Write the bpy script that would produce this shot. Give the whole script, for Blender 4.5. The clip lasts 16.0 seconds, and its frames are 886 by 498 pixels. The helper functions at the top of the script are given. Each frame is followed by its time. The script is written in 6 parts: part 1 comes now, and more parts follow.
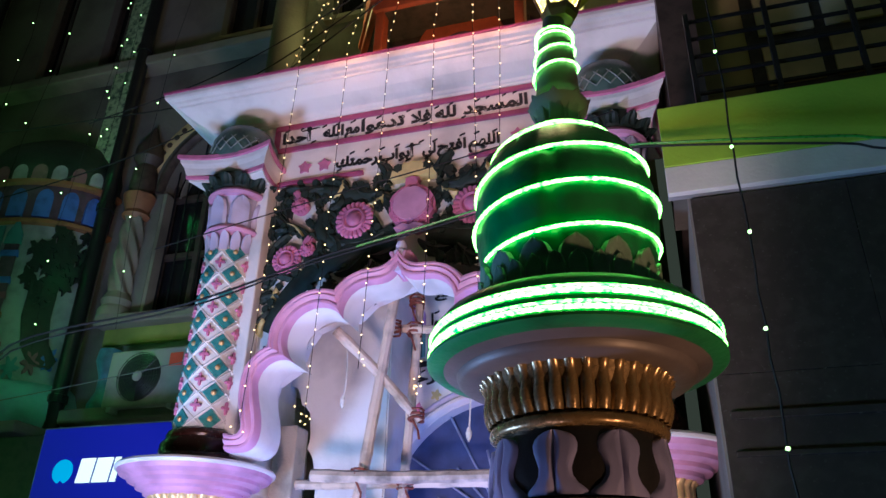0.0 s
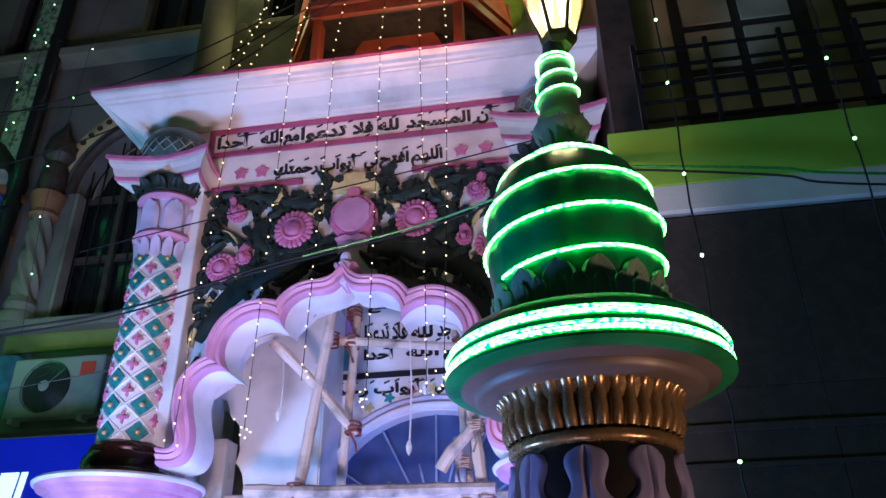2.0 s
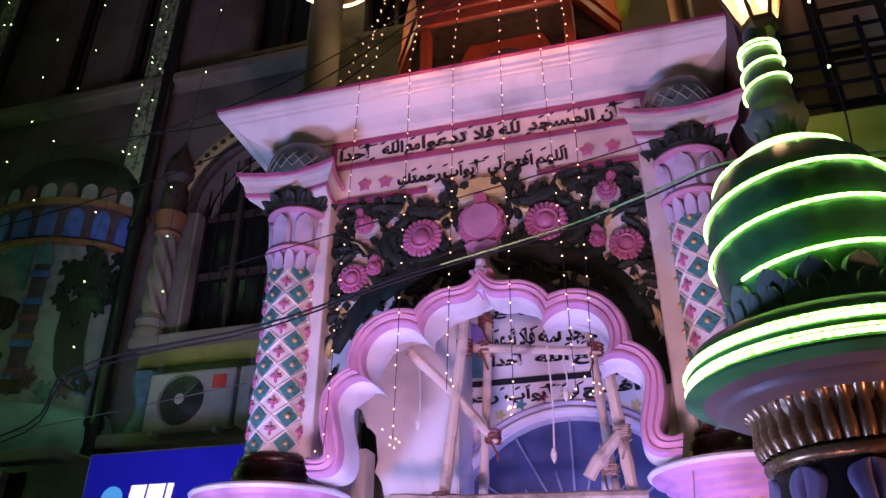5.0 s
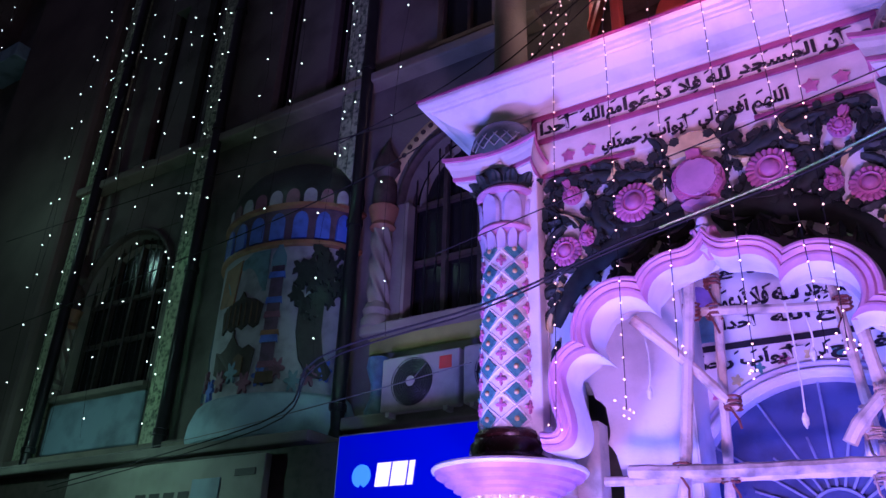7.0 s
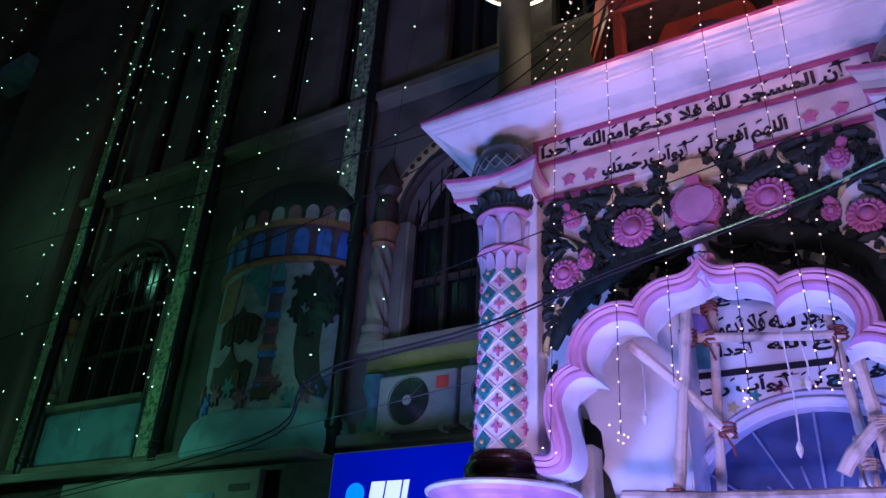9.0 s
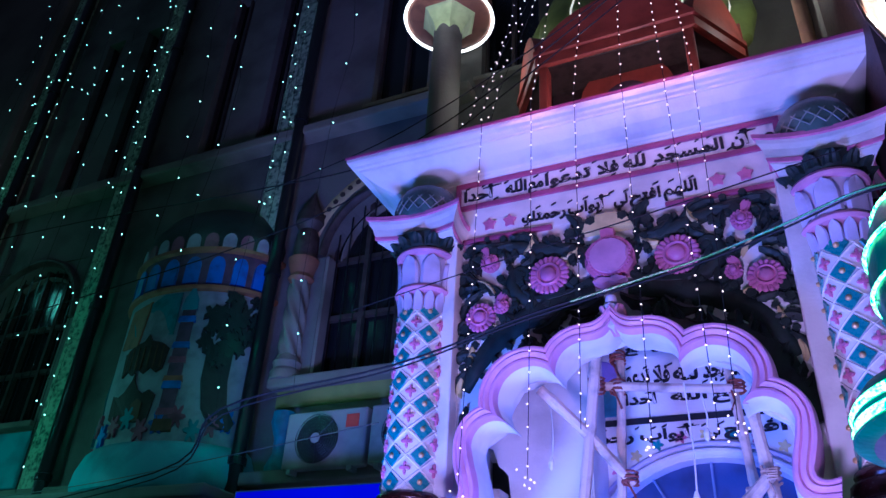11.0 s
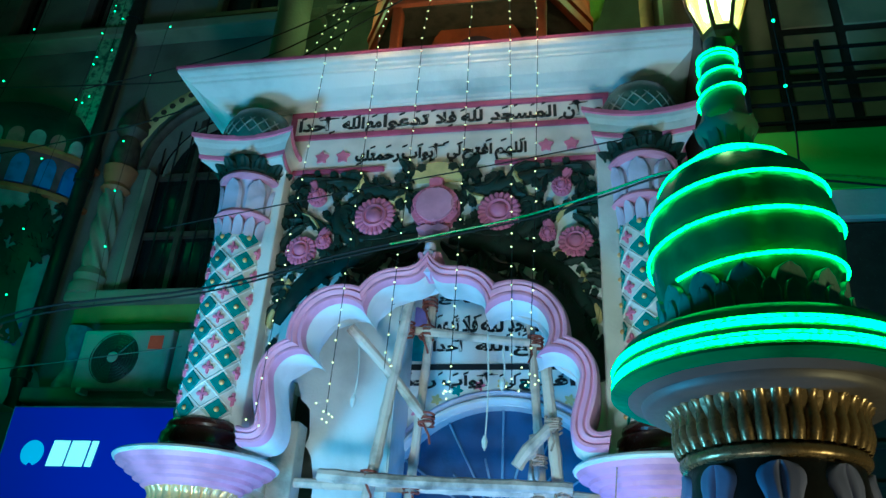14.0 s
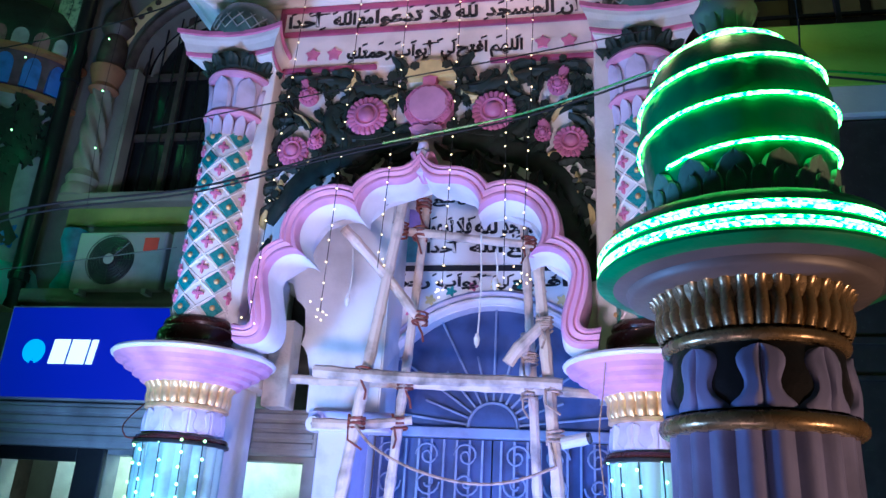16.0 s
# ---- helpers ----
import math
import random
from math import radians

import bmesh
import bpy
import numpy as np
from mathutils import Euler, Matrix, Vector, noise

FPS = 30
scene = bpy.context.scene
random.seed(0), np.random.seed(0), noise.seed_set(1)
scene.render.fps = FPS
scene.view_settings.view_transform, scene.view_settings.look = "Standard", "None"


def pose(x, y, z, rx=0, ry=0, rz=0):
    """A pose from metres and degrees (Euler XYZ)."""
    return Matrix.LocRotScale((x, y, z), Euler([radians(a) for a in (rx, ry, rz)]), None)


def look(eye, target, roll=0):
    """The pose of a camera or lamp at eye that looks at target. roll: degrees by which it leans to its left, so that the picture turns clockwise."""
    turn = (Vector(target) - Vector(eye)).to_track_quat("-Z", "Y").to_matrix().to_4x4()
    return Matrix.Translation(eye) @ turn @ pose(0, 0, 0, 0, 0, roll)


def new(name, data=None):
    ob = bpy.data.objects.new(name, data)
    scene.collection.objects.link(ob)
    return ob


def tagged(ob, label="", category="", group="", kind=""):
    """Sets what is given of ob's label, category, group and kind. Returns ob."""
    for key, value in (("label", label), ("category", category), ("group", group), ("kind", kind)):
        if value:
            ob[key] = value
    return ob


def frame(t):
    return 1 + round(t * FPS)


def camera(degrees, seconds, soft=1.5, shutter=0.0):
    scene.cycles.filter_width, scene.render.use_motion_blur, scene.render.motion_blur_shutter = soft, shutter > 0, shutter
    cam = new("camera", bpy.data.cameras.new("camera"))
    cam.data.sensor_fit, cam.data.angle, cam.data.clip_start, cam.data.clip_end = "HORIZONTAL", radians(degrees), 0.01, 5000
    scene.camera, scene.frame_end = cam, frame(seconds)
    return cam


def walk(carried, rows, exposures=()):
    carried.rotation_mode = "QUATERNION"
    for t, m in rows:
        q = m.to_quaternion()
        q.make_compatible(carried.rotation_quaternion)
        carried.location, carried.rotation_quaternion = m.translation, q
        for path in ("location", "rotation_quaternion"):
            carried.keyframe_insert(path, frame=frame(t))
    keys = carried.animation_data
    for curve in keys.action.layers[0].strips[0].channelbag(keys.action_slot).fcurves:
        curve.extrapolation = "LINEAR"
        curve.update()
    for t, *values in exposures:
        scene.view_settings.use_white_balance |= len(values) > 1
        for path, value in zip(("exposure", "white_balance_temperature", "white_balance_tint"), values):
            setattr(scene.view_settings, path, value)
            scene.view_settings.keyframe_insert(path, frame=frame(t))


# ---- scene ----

cam = camera(60.1, 16.0)
PATH = [
    (0, (1.438, -3.94, 1.568), (0.901, -2.235, 2.473), 1.2),
    (0.5, (1.386, -3.992, 1.567), (0.951, -2.249, 2.458), 0.3),
    (1, (1.324, -4.027, 1.57), (0.959, -2.276, 2.471), -0.4),
    (1.5, (1.287, -4.025, 1.57), (0.926, -2.276, 2.471), -0.3),
    (2, (1.199, -4.014, 1.567), (0.918, -2.266, 2.5), -0.8),
    (2.5, (1.124, -4.022, 1.578), (0.89, -2.267, 2.51), -1.3),
    (3, (1.037, -4.046, 1.589), (0.873, -2.275, 2.505), -1.6),
    (5.5, (0.88, -4.035, 1.599), (0.263, -2.38, 2.538), 0.8),
    (6, (0.864, -4.024, 1.6), (0.113, -2.414, 2.519), 1.5),
    (6.5, (0.826, -4.049, 1.597), (-0.031, -2.478, 2.491), 1.9),
    (7, (0.817, -4.041, 1.6), (-0.151, -2.527, 2.479), 1.9),
    (7.5, (0.809, -4.035, 1.602), (-0.257, -2.572, 2.453), 2.2),
    (8, (0.822, -4.045, 1.598), (-0.261, -2.602, 2.46), 2.8),
    (8.5, (0.834, -4.055, 1.595), (-0.191, -2.588, 2.487), 3.2),
    (11, (0.852, -4.073, 1.588), (0.095, -2.53, 2.61), 3.4),
    (11.5, (0.861, -4.082, 1.585), (0.198, -2.511, 2.631), 3.7),
    (12, (0.89, -4.076, 1.603), (0.32, -2.483, 2.666), 3.7),
    (12.5, (0.908, -4.067, 1.608), (0.419, -2.445, 2.666), 3.7),
    (13, (0.904, -4.053, 1.6), (0.48, -2.379, 2.602), 3.7),
    (13.5, (0.913, -4.039, 1.595), (0.511, -2.332, 2.553), 3.9),
    (14, (0.907, -4.026, 1.581), (0.54, -2.286, 2.495), 3.6),
    (14.5, (0.901, -4.017, 1.575), (0.541, -2.247, 2.434), 3.6),
    (15, (0.908, -4.011, 1.567), (0.54, -2.222, 2.381), 3.5),
    (15.5, (0.92, -3.999, 1.553), (0.548, -2.187, 2.313), 3.3),
    (16, (0.925, -3.992, 1.553), (0.56, -2.153, 2.247), 3.4),
]
walk(cam, [(t, look(eye, target, roll)) for t, eye, target, roll in PATH], exposures=[
    (0.0, 0.05, 6700, -32), (0.5, 0.08, 6500, 0), (1.0, 0.12, 7200, 8), (1.5, 0.15, 6900, 0), (2.0, 0.1, 5600, -27), (2.5, 0.05, 5250, -25), (3.0, -0.38, 4550, -12), (5.5, -0.05, 7500, 60), (6.0, 0.0, 7000, 92), (6.5, 0.0, 4900, 80), (7.0, 0.0, 5250, 84), (8.0, -0.25, 4700, 52), (8.5, -0.35, 5000, 26),
    (11.0, -0.1, 4000, 25), (11.5, -0.06, 3950, 12), (12.0, 0.07, 3150, -66), (12.5, 0.1, 3250, -72), (13.5, 0.05, 3700, -97), (14.0, -0.08, 4100, -101), (14.5, 0.1, 4250, -90), (15.2, 0.25, 4750, -60), (15.5, 0.25, 4900, -50), (16.0, 0.3, 5250, -34)])

# ---- night sky and lamps ----
world = bpy.data.worlds.new("night")
scene.world = world
world.use_nodes = True
world.node_tree.nodes["Background"].inputs[0].default_value = (0.145, 0.15, 0.155, 1)
world.node_tree.nodes["Background"].inputs[1].default_value = 0.24


def spot(name, eye, target, colour, watts, angle, size=0.08, blend=0.6):
    d = bpy.data.lights.new(name, "SPOT")
    d.color, d.energy, d.spot_size, d.spot_blend, d.shadow_soft_size = colour, watts, radians(angle), blend, size
    ob = new(name, d)
    ob.matrix_world = look(eye, target)
    return ob


def bulb_light(name, eye, colour, watts, size=0.05):
    d = bpy.data.lights.new(name, "POINT")
    d.color, d.energy, d.shadow_soft_size = colour, watts, size
    ob = new(name, d)
    ob.location = eye
    return ob


# two coloured floods stand on the street, an amber one lights the pillar; the lamp inside the porch is an added fill
# that turns it blue
spot("flood_pink", (0.45, -3.3, 0.3), (-0.05, 0.1, 3.75), (0.95, 0.54, 0.78), 470, 64, 0.3, 0.45)
spot("flood_blue", (-1.6, -2.45, 0.5), (0.4, 0.1, 3.3), (0.30, 0.40, 1.0), 590, 112, 0.35, 0.4)
spot("porch_fill", (0.62, -0.15, 1.0), (0.1, 0.75, 3.0), (0.16, 0.20, 1.0), 100, 125)
spot("flood_amber", (2.75, -3.35, 0.75), (1.25, -2.43, 2.0), (1.0, 0.42, 0.30), 150, 36, 0.05)
for _x in (-0.38, 0.22, 0.62):
    bulb_light("cornice_bulb", (_x, -0.54, 4.99), (1.0, 0.33, 0.28), 3.2, 0.03)
bulb_light("lantern_glow", (1.248, -2.43, 3.14), (1.0, 0.72, 0.42), 24, 0.04)
bulb_light("roof_glow", (0.1, 0.12, 5.2), (1.0, 0.55, 0.38), 22, 0.06)
# rope lights on the dome and under the minaret balcony
for _x, _y, _z, _w in ((-1.15, 0.75, 6.6, 5.0), (1.3, 0.75, 6.6, 5.0), (-1.62, 0.55, 7.45, 2.0)):
    bulb_light("rope_glow", (_x, _y, _z), (1.0, 0.78, 0.36), _w, 0.06)
# glow of the fairy-light clusters on the long facade
for _x, _y, _z, _w in ((-3.5, 0.6, 5.3, 0.5), (-4.4, 0.2, 5.9, 1.8), (-6.3, 0.4, 4.4, 3.0), (-7.8, 0.1, 3.4, 14.0), (-9.6, 0.0, 6.8, 12.0), (-5.6, 0.0, 2.95, 15.0), (-3.75, 0.35, 4.0, 2.5)):
    bulb_light("facade_glow", (_x, _y, _z), (0.34, 1.0, 0.40), _w, 0.08)

bulb_light("facade_glow", (-3.0, 0.5, 4.1), (0.72, 1.0, 0.55), 2.2, 0.08)
# bulb clusters lie close against the painted strips
for _x, _z in ((-3.55, 3.5), (-3.6, 4.5), (-3.65, 5.7), (-6.25, 3.9), (-6.3, 5.4), (-2.95, 3.75)):
    bulb_light("strip_glow", (_x, 0.92, _z), (0.16, 1.0, 0.30), 0.5, 0.03)


# ---- materials ----
def mat(name, colour, rough=0.6, metal=0.0, vary=0.25, scale=6.0, bump=0.15, fine=60.0, glow=None, power=0.0, stain=None, coat=0.0):
    m = bpy.data.materials.new(name)
    m.use_nodes = True
    nt = m.node_tree
    b = nt.nodes["Principled BSDF"]
    b.inputs["Roughness"].default_value, b.inputs["Metallic"].default_value = rough, metal
    b.inputs["Coat Weight"].default_value = coat
    if glow:
        b.inputs["Base Color"].default_value = (*[0.3 * c for c in glow], 1)
        b.inputs["Emission Color"].default_value, b.inputs["Emission Strength"].default_value = (*glow, 1), power
        return m
    co = nt.nodes.new("ShaderNodeTexCoord")
    big, small = nt.nodes.new("ShaderNodeTexNoise"), nt.nodes.new("ShaderNodeTexNoise")
    big.inputs["Scale"].default_value, big.inputs["Detail"].default_value = scale, 6
    small.inputs["Scale"].default_value, small.inputs["Detail"].default_value = fine, 4
    nt.links.new(co.outputs["Object"], big.inputs["Vector"])
    nt.links.new(co.outputs["Object"], small.inputs["Vector"])
    mix = nt.nodes.new("ShaderNodeMix")
    mix.data_type = "RGBA"
    dark = stain or [c * (1 - vary) * 0.85 for c in colour]
    mix.inputs["A"].default_value, mix.inputs["B"].default_value = (*dark, 1), (*[min(1, c * (1 + 0.3 * vary)) for c in colour], 1)
    ramp = nt.nodes.new("ShaderNodeMapRange")
    ramp.inputs["From Min"].default_value, ramp.inputs["From Max"].default_value = 0.3, 0.55
    nt.links.new(big.outputs["Fac"], ramp.inputs["Value"])
    info = nt.nodes.new("ShaderNodeObjectInfo")
    add = nt.nodes.new("ShaderNodeMath")
    add.operation = "MULTIPLY_ADD"
    add.use_clamp = True
    add.inputs[1].default_value = 0.35
    nt.links.new(info.outputs["Random"], add.inputs[0])
    shift = nt.nodes.new("ShaderNodeMath")
    shift.operation = "SUBTRACT"
    shift.inputs[1].default_value = 0.17
    nt.links.new(ramp.outputs["Result"], shift.inputs[0])
    nt.links.new(shift.outputs[0], add.inputs[2])
    nt.links.new(add.outputs[0], mix.inputs["Factor"])
    nt.links.new(mix.outputs["Result"], b.inputs["Base Color"])
    rr = nt.nodes.new("ShaderNodeMapRange")
    rr.inputs["To Min"].default_value, rr.inputs["To Max"].default_value = max(0.02, rough - 0.12), min(1, rough + 0.1)
    nt.links.new(small.outputs["Fac"], rr.inputs["Value"])
    nt.links.new(rr.outputs["Result"], b.inputs["Roughness"])
    bp = nt.nodes.new("ShaderNodeBump")
    bp.inputs["Strength"].default_value, bp.inputs["Distance"].default_value = bump, 0.01
    nt.links.new(small.outputs["Fac"], bp.inputs["Height"])
    nt.links.new(bp.outputs["Normal"], b.inputs["Normal"])
    return m


WHITE = mat("white_paint", (0.78, 0.76, 0.74), 0.5, vary=0.14, scale=3)
PINK = mat("pink_paint", (0.62, 0.31, 0.49), 0.5, vary=0.16, scale=5)
ROSETTE = mat("deep_pink_paint", (0.52, 0.18, 0.34), 0.5, vary=0.2, scale=9)
CEMENT = mat("bare_cement", (0.44, 0.41, 0.36), 0.85, vary=0.4, scale=7, bump=0.4)
TEALPANEL = mat("teal_wall_paint", (0.10, 0.30, 0.33), 0.5, vary=0.3, scale=9)
VIOLET = mat("violet_wall_paint", (0.26, 0.20, 0.55), 0.5, vary=0.25, scale=8)
ROSE = mat("rose_paint", (0.60, 0.20, 0.36), 0.45, vary=0.2, scale=9)
REDLINE = mat("crimson_paint", (0.34, 0.07, 0.17), 0.5, vary=0.2)
LILAC = mat("lilac_paint", (0.62, 0.58, 0.78), 0.5, vary=0.15)
LEAF = mat("dark_green_paint", (0.014, 0.028, 0.021), 0.65, vary=0.4, scale=14)
YELLOW = mat("pale_yellow_paint", (0.72, 0.62, 0.28), 0.5, vary=0.2)
TEAL = mat("teal_glaze", (0.06, 0.26, 0.25), 0.3, vary=0.3, scale=12)
HUMPGREEN = mat("grey_green_glaze", (0.075, 0.13, 0.11), 0.4, vary=0.4, scale=14)
LATTICE = mat("pale_grey_green_paint", (0.24, 0.30, 0.28), 0.5, vary=0.3, scale=14)
GOLD = mat("gold_paint", (0.76, 0.52, 0.24), 0.35, metal=0.4, vary=0.3, scale=15)
BRONZE = mat("worn_bronze_paint", (0.20, 0.145, 0.075), 0.28, metal=0.6, vary=0.4, scale=10, bump=0.1)
MAROON = mat("maroon_gloss_paint", (0.05, 0.016, 0.015), 0.25, vary=0.4, scale=8)
INK = mat("black_ink", (0.012, 0.012, 0.014), 0.5, vary=0.1)
SLATE = mat("slate_blue_paint", (0.13, 0.14, 0.27), 0.38, vary=0.3, scale=7, bump=0.07)
UNDER = mat("dark_umber_paint", (0.072, 0.065, 0.07), 0.5, vary=0.35, scale=6, bump=0.06)
BULBGREEN = mat("bottle_green_paint", (0.018, 0.14, 0.05), 0.35, vary=0.4, scale=9)
NEON = mat("neon_green_led", (0, 1, 0), glow=(0.08, 1.0, 0.09), power=10.0)
# the rope glows bead by bead
_nt = NEON.node_tree
_v, _mr, _tc = _nt.nodes.new("ShaderNodeTexVoronoi"), _nt.nodes.new("ShaderNodeMapRange"), _nt.nodes.new("ShaderNodeTexCoord")
_v.inputs["Scale"].default_value = 125.0
_mr.inputs["From Max"].default_value, _mr.inputs["To Min"].default_value, _mr.inputs["To Max"].default_value = 0.8, 12.0, 6.0
_nt.links.new(_tc.outputs["Object"], _v.inputs["Vector"])
_nt.links.new(_v.outputs["Distance"], _mr.inputs["Value"])
_nt.links.new(_mr.outputs["Result"], _nt.nodes["Principled BSDF"].inputs["Emission Strength"])
_mc = _nt.nodes.new("ShaderNodeMix")
_mc.data_type = "RGBA"
_mc.inputs["A"].default_value, _mc.inputs["B"].default_value = (0.62, 1.0, 0.36, 1), (0.13, 1.0, 0.09, 1)
_mf = _nt.nodes.new("ShaderNodeMapRange")
_mf.inputs["From Min"].default_value, _mf.inputs["From Max"].default_value = 0.0, 0.9
_nt.links.new(_v.outputs["Distance"], _mf.inputs["Value"])
_nt.links.new(_mf.outputs["Result"], _mc.inputs["Factor"])
_nt.links.new(_mc.outputs["Result"], _nt.nodes["Principled BSDF"].inputs["Emission Color"])
LAMPGLASS = mat("warm_lamp_glass", (1, 1, 1), glow=(1.0, 0.62, 0.26), power=1.3)
LAMPGLASS.node_tree.nodes["Principled BSDF"].inputs["Alpha"].default_value = 0.5
LAMPBULB = mat("warm_lamp_bulb", (1, 1, 1), glow=(1.0, 0.78, 0.48), power=14.0)
LAMPFRAME = mat("brass_brown_iron", (0.22, 0.12, 0.05), 0.35, metal=0.5, vary=0.3, scale=14)
RINGGLOW = mat("warm_rope_light", (1, 1, 1), glow=(1.0, 0.80, 0.42), power=5.0)
BULBWARM = mat("warm_fairy_bulb", (1, 1, 1), glow=(1.0, 0.60, 0.36), power=4.2)
BULBCOOL = mat("cool_fairy_bulb", (1, 1, 1), glow=(0.60, 1.0, 0.45), power=4.5)
BLACKWIRE = mat("black_cable", (0.007, 0.008, 0.008), 0.85, vary=0.2)
IRON = mat("black_iron", (0.015, 0.015, 0.017), 0.35, metal=0.4, vary=0.3)
PLASTER = mat("weathered_plaster", (0.13, 0.125, 0.105), 0.85, vary=0.45, scale=1.3, bump=0.4, fine=35)
CREAM = mat("cream_wall_paint", (0.19, 0.175, 0.135), 0.8, vary=0.35, scale=1.8, bump=0.3)
OLIVE = mat("olive_wall_paint", (0.22, 0.24, 0.06), 0.8, vary=0.3, scale=2)
MOSAIC = mat("leafy_mosaic_paint", (0.30, 0.36, 0.22), 0.55, vary=0.85, scale=22, stain=(0.015, 0.05, 0.03))
DARKGLASS = mat("dark_window_glass", (0.008, 0.009, 0.01), 0.12, vary=0.2)
# dark wood; also stands in for shade in the kiosk and the shop recess
DARKBROWN = mat("dark_wood_and_shade", (0.05, 0.035, 0.028), 0.6, vary=0.4, scale=12)
SIGNBLUE = mat("backlit_blue_sheet", (0, 0, 1), glow=(0.006, 0.008, 0.55), power=0.42)
SIGNWHITE = mat("backlit_white_shape", (1, 1, 1), glow=(0.9, 0.95, 1.0), power=1.1)
SIGNCYAN = mat("backlit_light_blue_shape", (0, 0.6, 1), glow=(0.05, 0.42, 0.95), power=0.8)
METAL = mat("grey_sheet_metal", (0.35, 0.35, 0.34), 0.5, metal=0.3, vary=0.3, scale=3)
ACWHITE = mat("off_white_casing", (0.24, 0.225, 0.20), 0.5, vary=0.25, scale=4)
BLACKPLASTIC = mat("black_plastic", (0.015, 0.015, 0.016), 0.45, vary=0.2)
REDSTICKER = mat("red_label", (0.55, 0.04, 0.03), 0.5, vary=0.15)
BAMBOO = mat("dry_bamboo", (0.58, 0.47, 0.38), 0.6, vary=0.62, scale=7, bump=0.3)
ROPE = mat("coir_rope", (0.42, 0.30, 0.22), 0.9, vary=0.4, scale=25, bump=0.6)
REDTAPE = mat("red_cloth_tie", (0.22, 0.06, 0.04), 0.8, vary=0.3, scale=20)
DOORBLUE = mat("blue_painted_steel_door", (0.07, 0.10, 0.22), 0.4, vary=0.35, scale=4)
DOORTRIM = mat("pale_blue_trim", (0.28, 0.33, 0.46), 0.45, vary=0.2)
LIME = mat("lime_board", (0.36, 0.56, 0.06), 0.45, vary=0.1, scale=2)
OFFWHITE = mat("off_white_board", (0.62, 0.60, 0.55), 0.5, vary=0.12, scale=2)
GRANITE = mat("polished_black_granite", (0.032, 0.027, 0.023), 0.25, vary=0.6, scale=18, bump=0.02, stain=(0.05, 0.043, 0.036))
GRANITE.node_tree.nodes["Principled BSDF"].inputs["Specular IOR Level"].default_value = 0.2
# pale ochre stands for the dim light in the panes
LITPANE = mat("dim_lit_ochre_glass", (0.62, 0.50, 0.30), 0.35, vary=0.3, scale=3)
OCHRE = mat("ochre_wall", (0.46, 0.37, 0.18), 0.8, vary=0.3, scale=2)
SHELLGREEN = mat("dome_green_paint", (0.30, 0.38, 0.07), 0.45, vary=0.3, scale=4)
RIBGLOW = mat("dim_warm_rope_light", (1, 1, 1), glow=(1.0, 0.75, 0.35), power=1.1)
BRACKET = mat("pale_green_paint", (0.45, 0.55, 0.22), 0.45, vary=0.2, scale=6)
PIER = mat("smooth_brown_plaster", (0.12, 0.095, 0.08), 0.8, vary=0.3, scale=0.8, bump=0.12)
ACANTHUS = mat("grey_green_leaf_paint", (0.13, 0.22, 0.17), 0.4, vary=0.35, scale=16)
# red stands for the coloured light on the kiosk, put into its base colour
REDLIGHT = mat("kiosk_red_light_colour", (0.38, 0.075, 0.04), 0.45, vary=0.3, scale=4)
ASPHALT = mat("asphalt", (0.05, 0.05, 0.05), 0.85, vary=0.4, scale=3, bump=0.6, fine=120)
GREYBEIGE = mat("grey_beige_board", (0.26, 0.27, 0.22), 0.6, vary=0.2, scale=2)
DARKPRINT = mat("dark_print", (0.03, 0.03, 0.03), 0.6, vary=0.2)
MURALBLUE = mat("mural_blue", (0.06, 0.13, 0.50), 0.5, vary=0.35, scale=8)
MURALTEAL = mat("mural_teal", (0.07, 0.17, 0.22), 0.5, vary=0.4, scale=8)
MURALWHITE = mat("mural_white", (0.27, 0.27, 0.32), 0.55, vary=0.25, scale=5)
MURALBROWN = mat("mural_brown", (0.022, 0.014, 0.012), 0.6, vary=0.4, scale=9)
MURALPINK = mat("mural_plum", (0.17, 0.06, 0.10), 0.5, vary=0.35, scale=9)
MURALGREEN = mat("mural_dark_green", (0.009, 0.015, 0.013), 0.5, vary=0.5, scale=16)
MURALPLUM = mat("mural_dusky_violet", (0.085, 0.05, 0.085), 0.55, vary=0.35, scale=9)
MURALLINE = mat("mural_dark_ochre", (0.07, 0.04, 0.02), 0.6, vary=0.3, scale=9)
# green is the neon's light on a black cable, put into the colour
NEONLITWIRE = mat("black_wire_lit_green", (0.06, 0.28, 0.03), 0.3, vary=0.2)
PALEWIRE = mat("grey_plastic_wire", (0.10, 0.10, 0.095), 0.6, vary=0.2)
TERRA = mat("terracotta_trim", (0.22, 0.10, 0.05), 0.55, vary=0.3, scale=8)
BLUEGLAZE = mat("pale_blue_plaster", (0.18, 0.32, 0.40), 0.6, vary=0.3, scale=3)
ROOMWHITE = mat("lit_room_wall", (0.75, 0.74, 0.70), 0.7, vary=0.08)
SHAFTGLOSS = mat("pale_aqua_gloss", (0.50, 0.74, 0.74), 0.2, vary=0.25, scale=6)
PAPER = mat("tinsel_wrap", (0.75, 0.72, 0.66), 0.5, vary=0.2)


# ---- building blocks ----
def thing(name, at=(0, 0, 0), label="", category="", group="", kind=""):
    ob = new(name)
    ob.location = at
    ob.empty_display_size = 0.1
    return tagged(ob, label, category, group, kind)


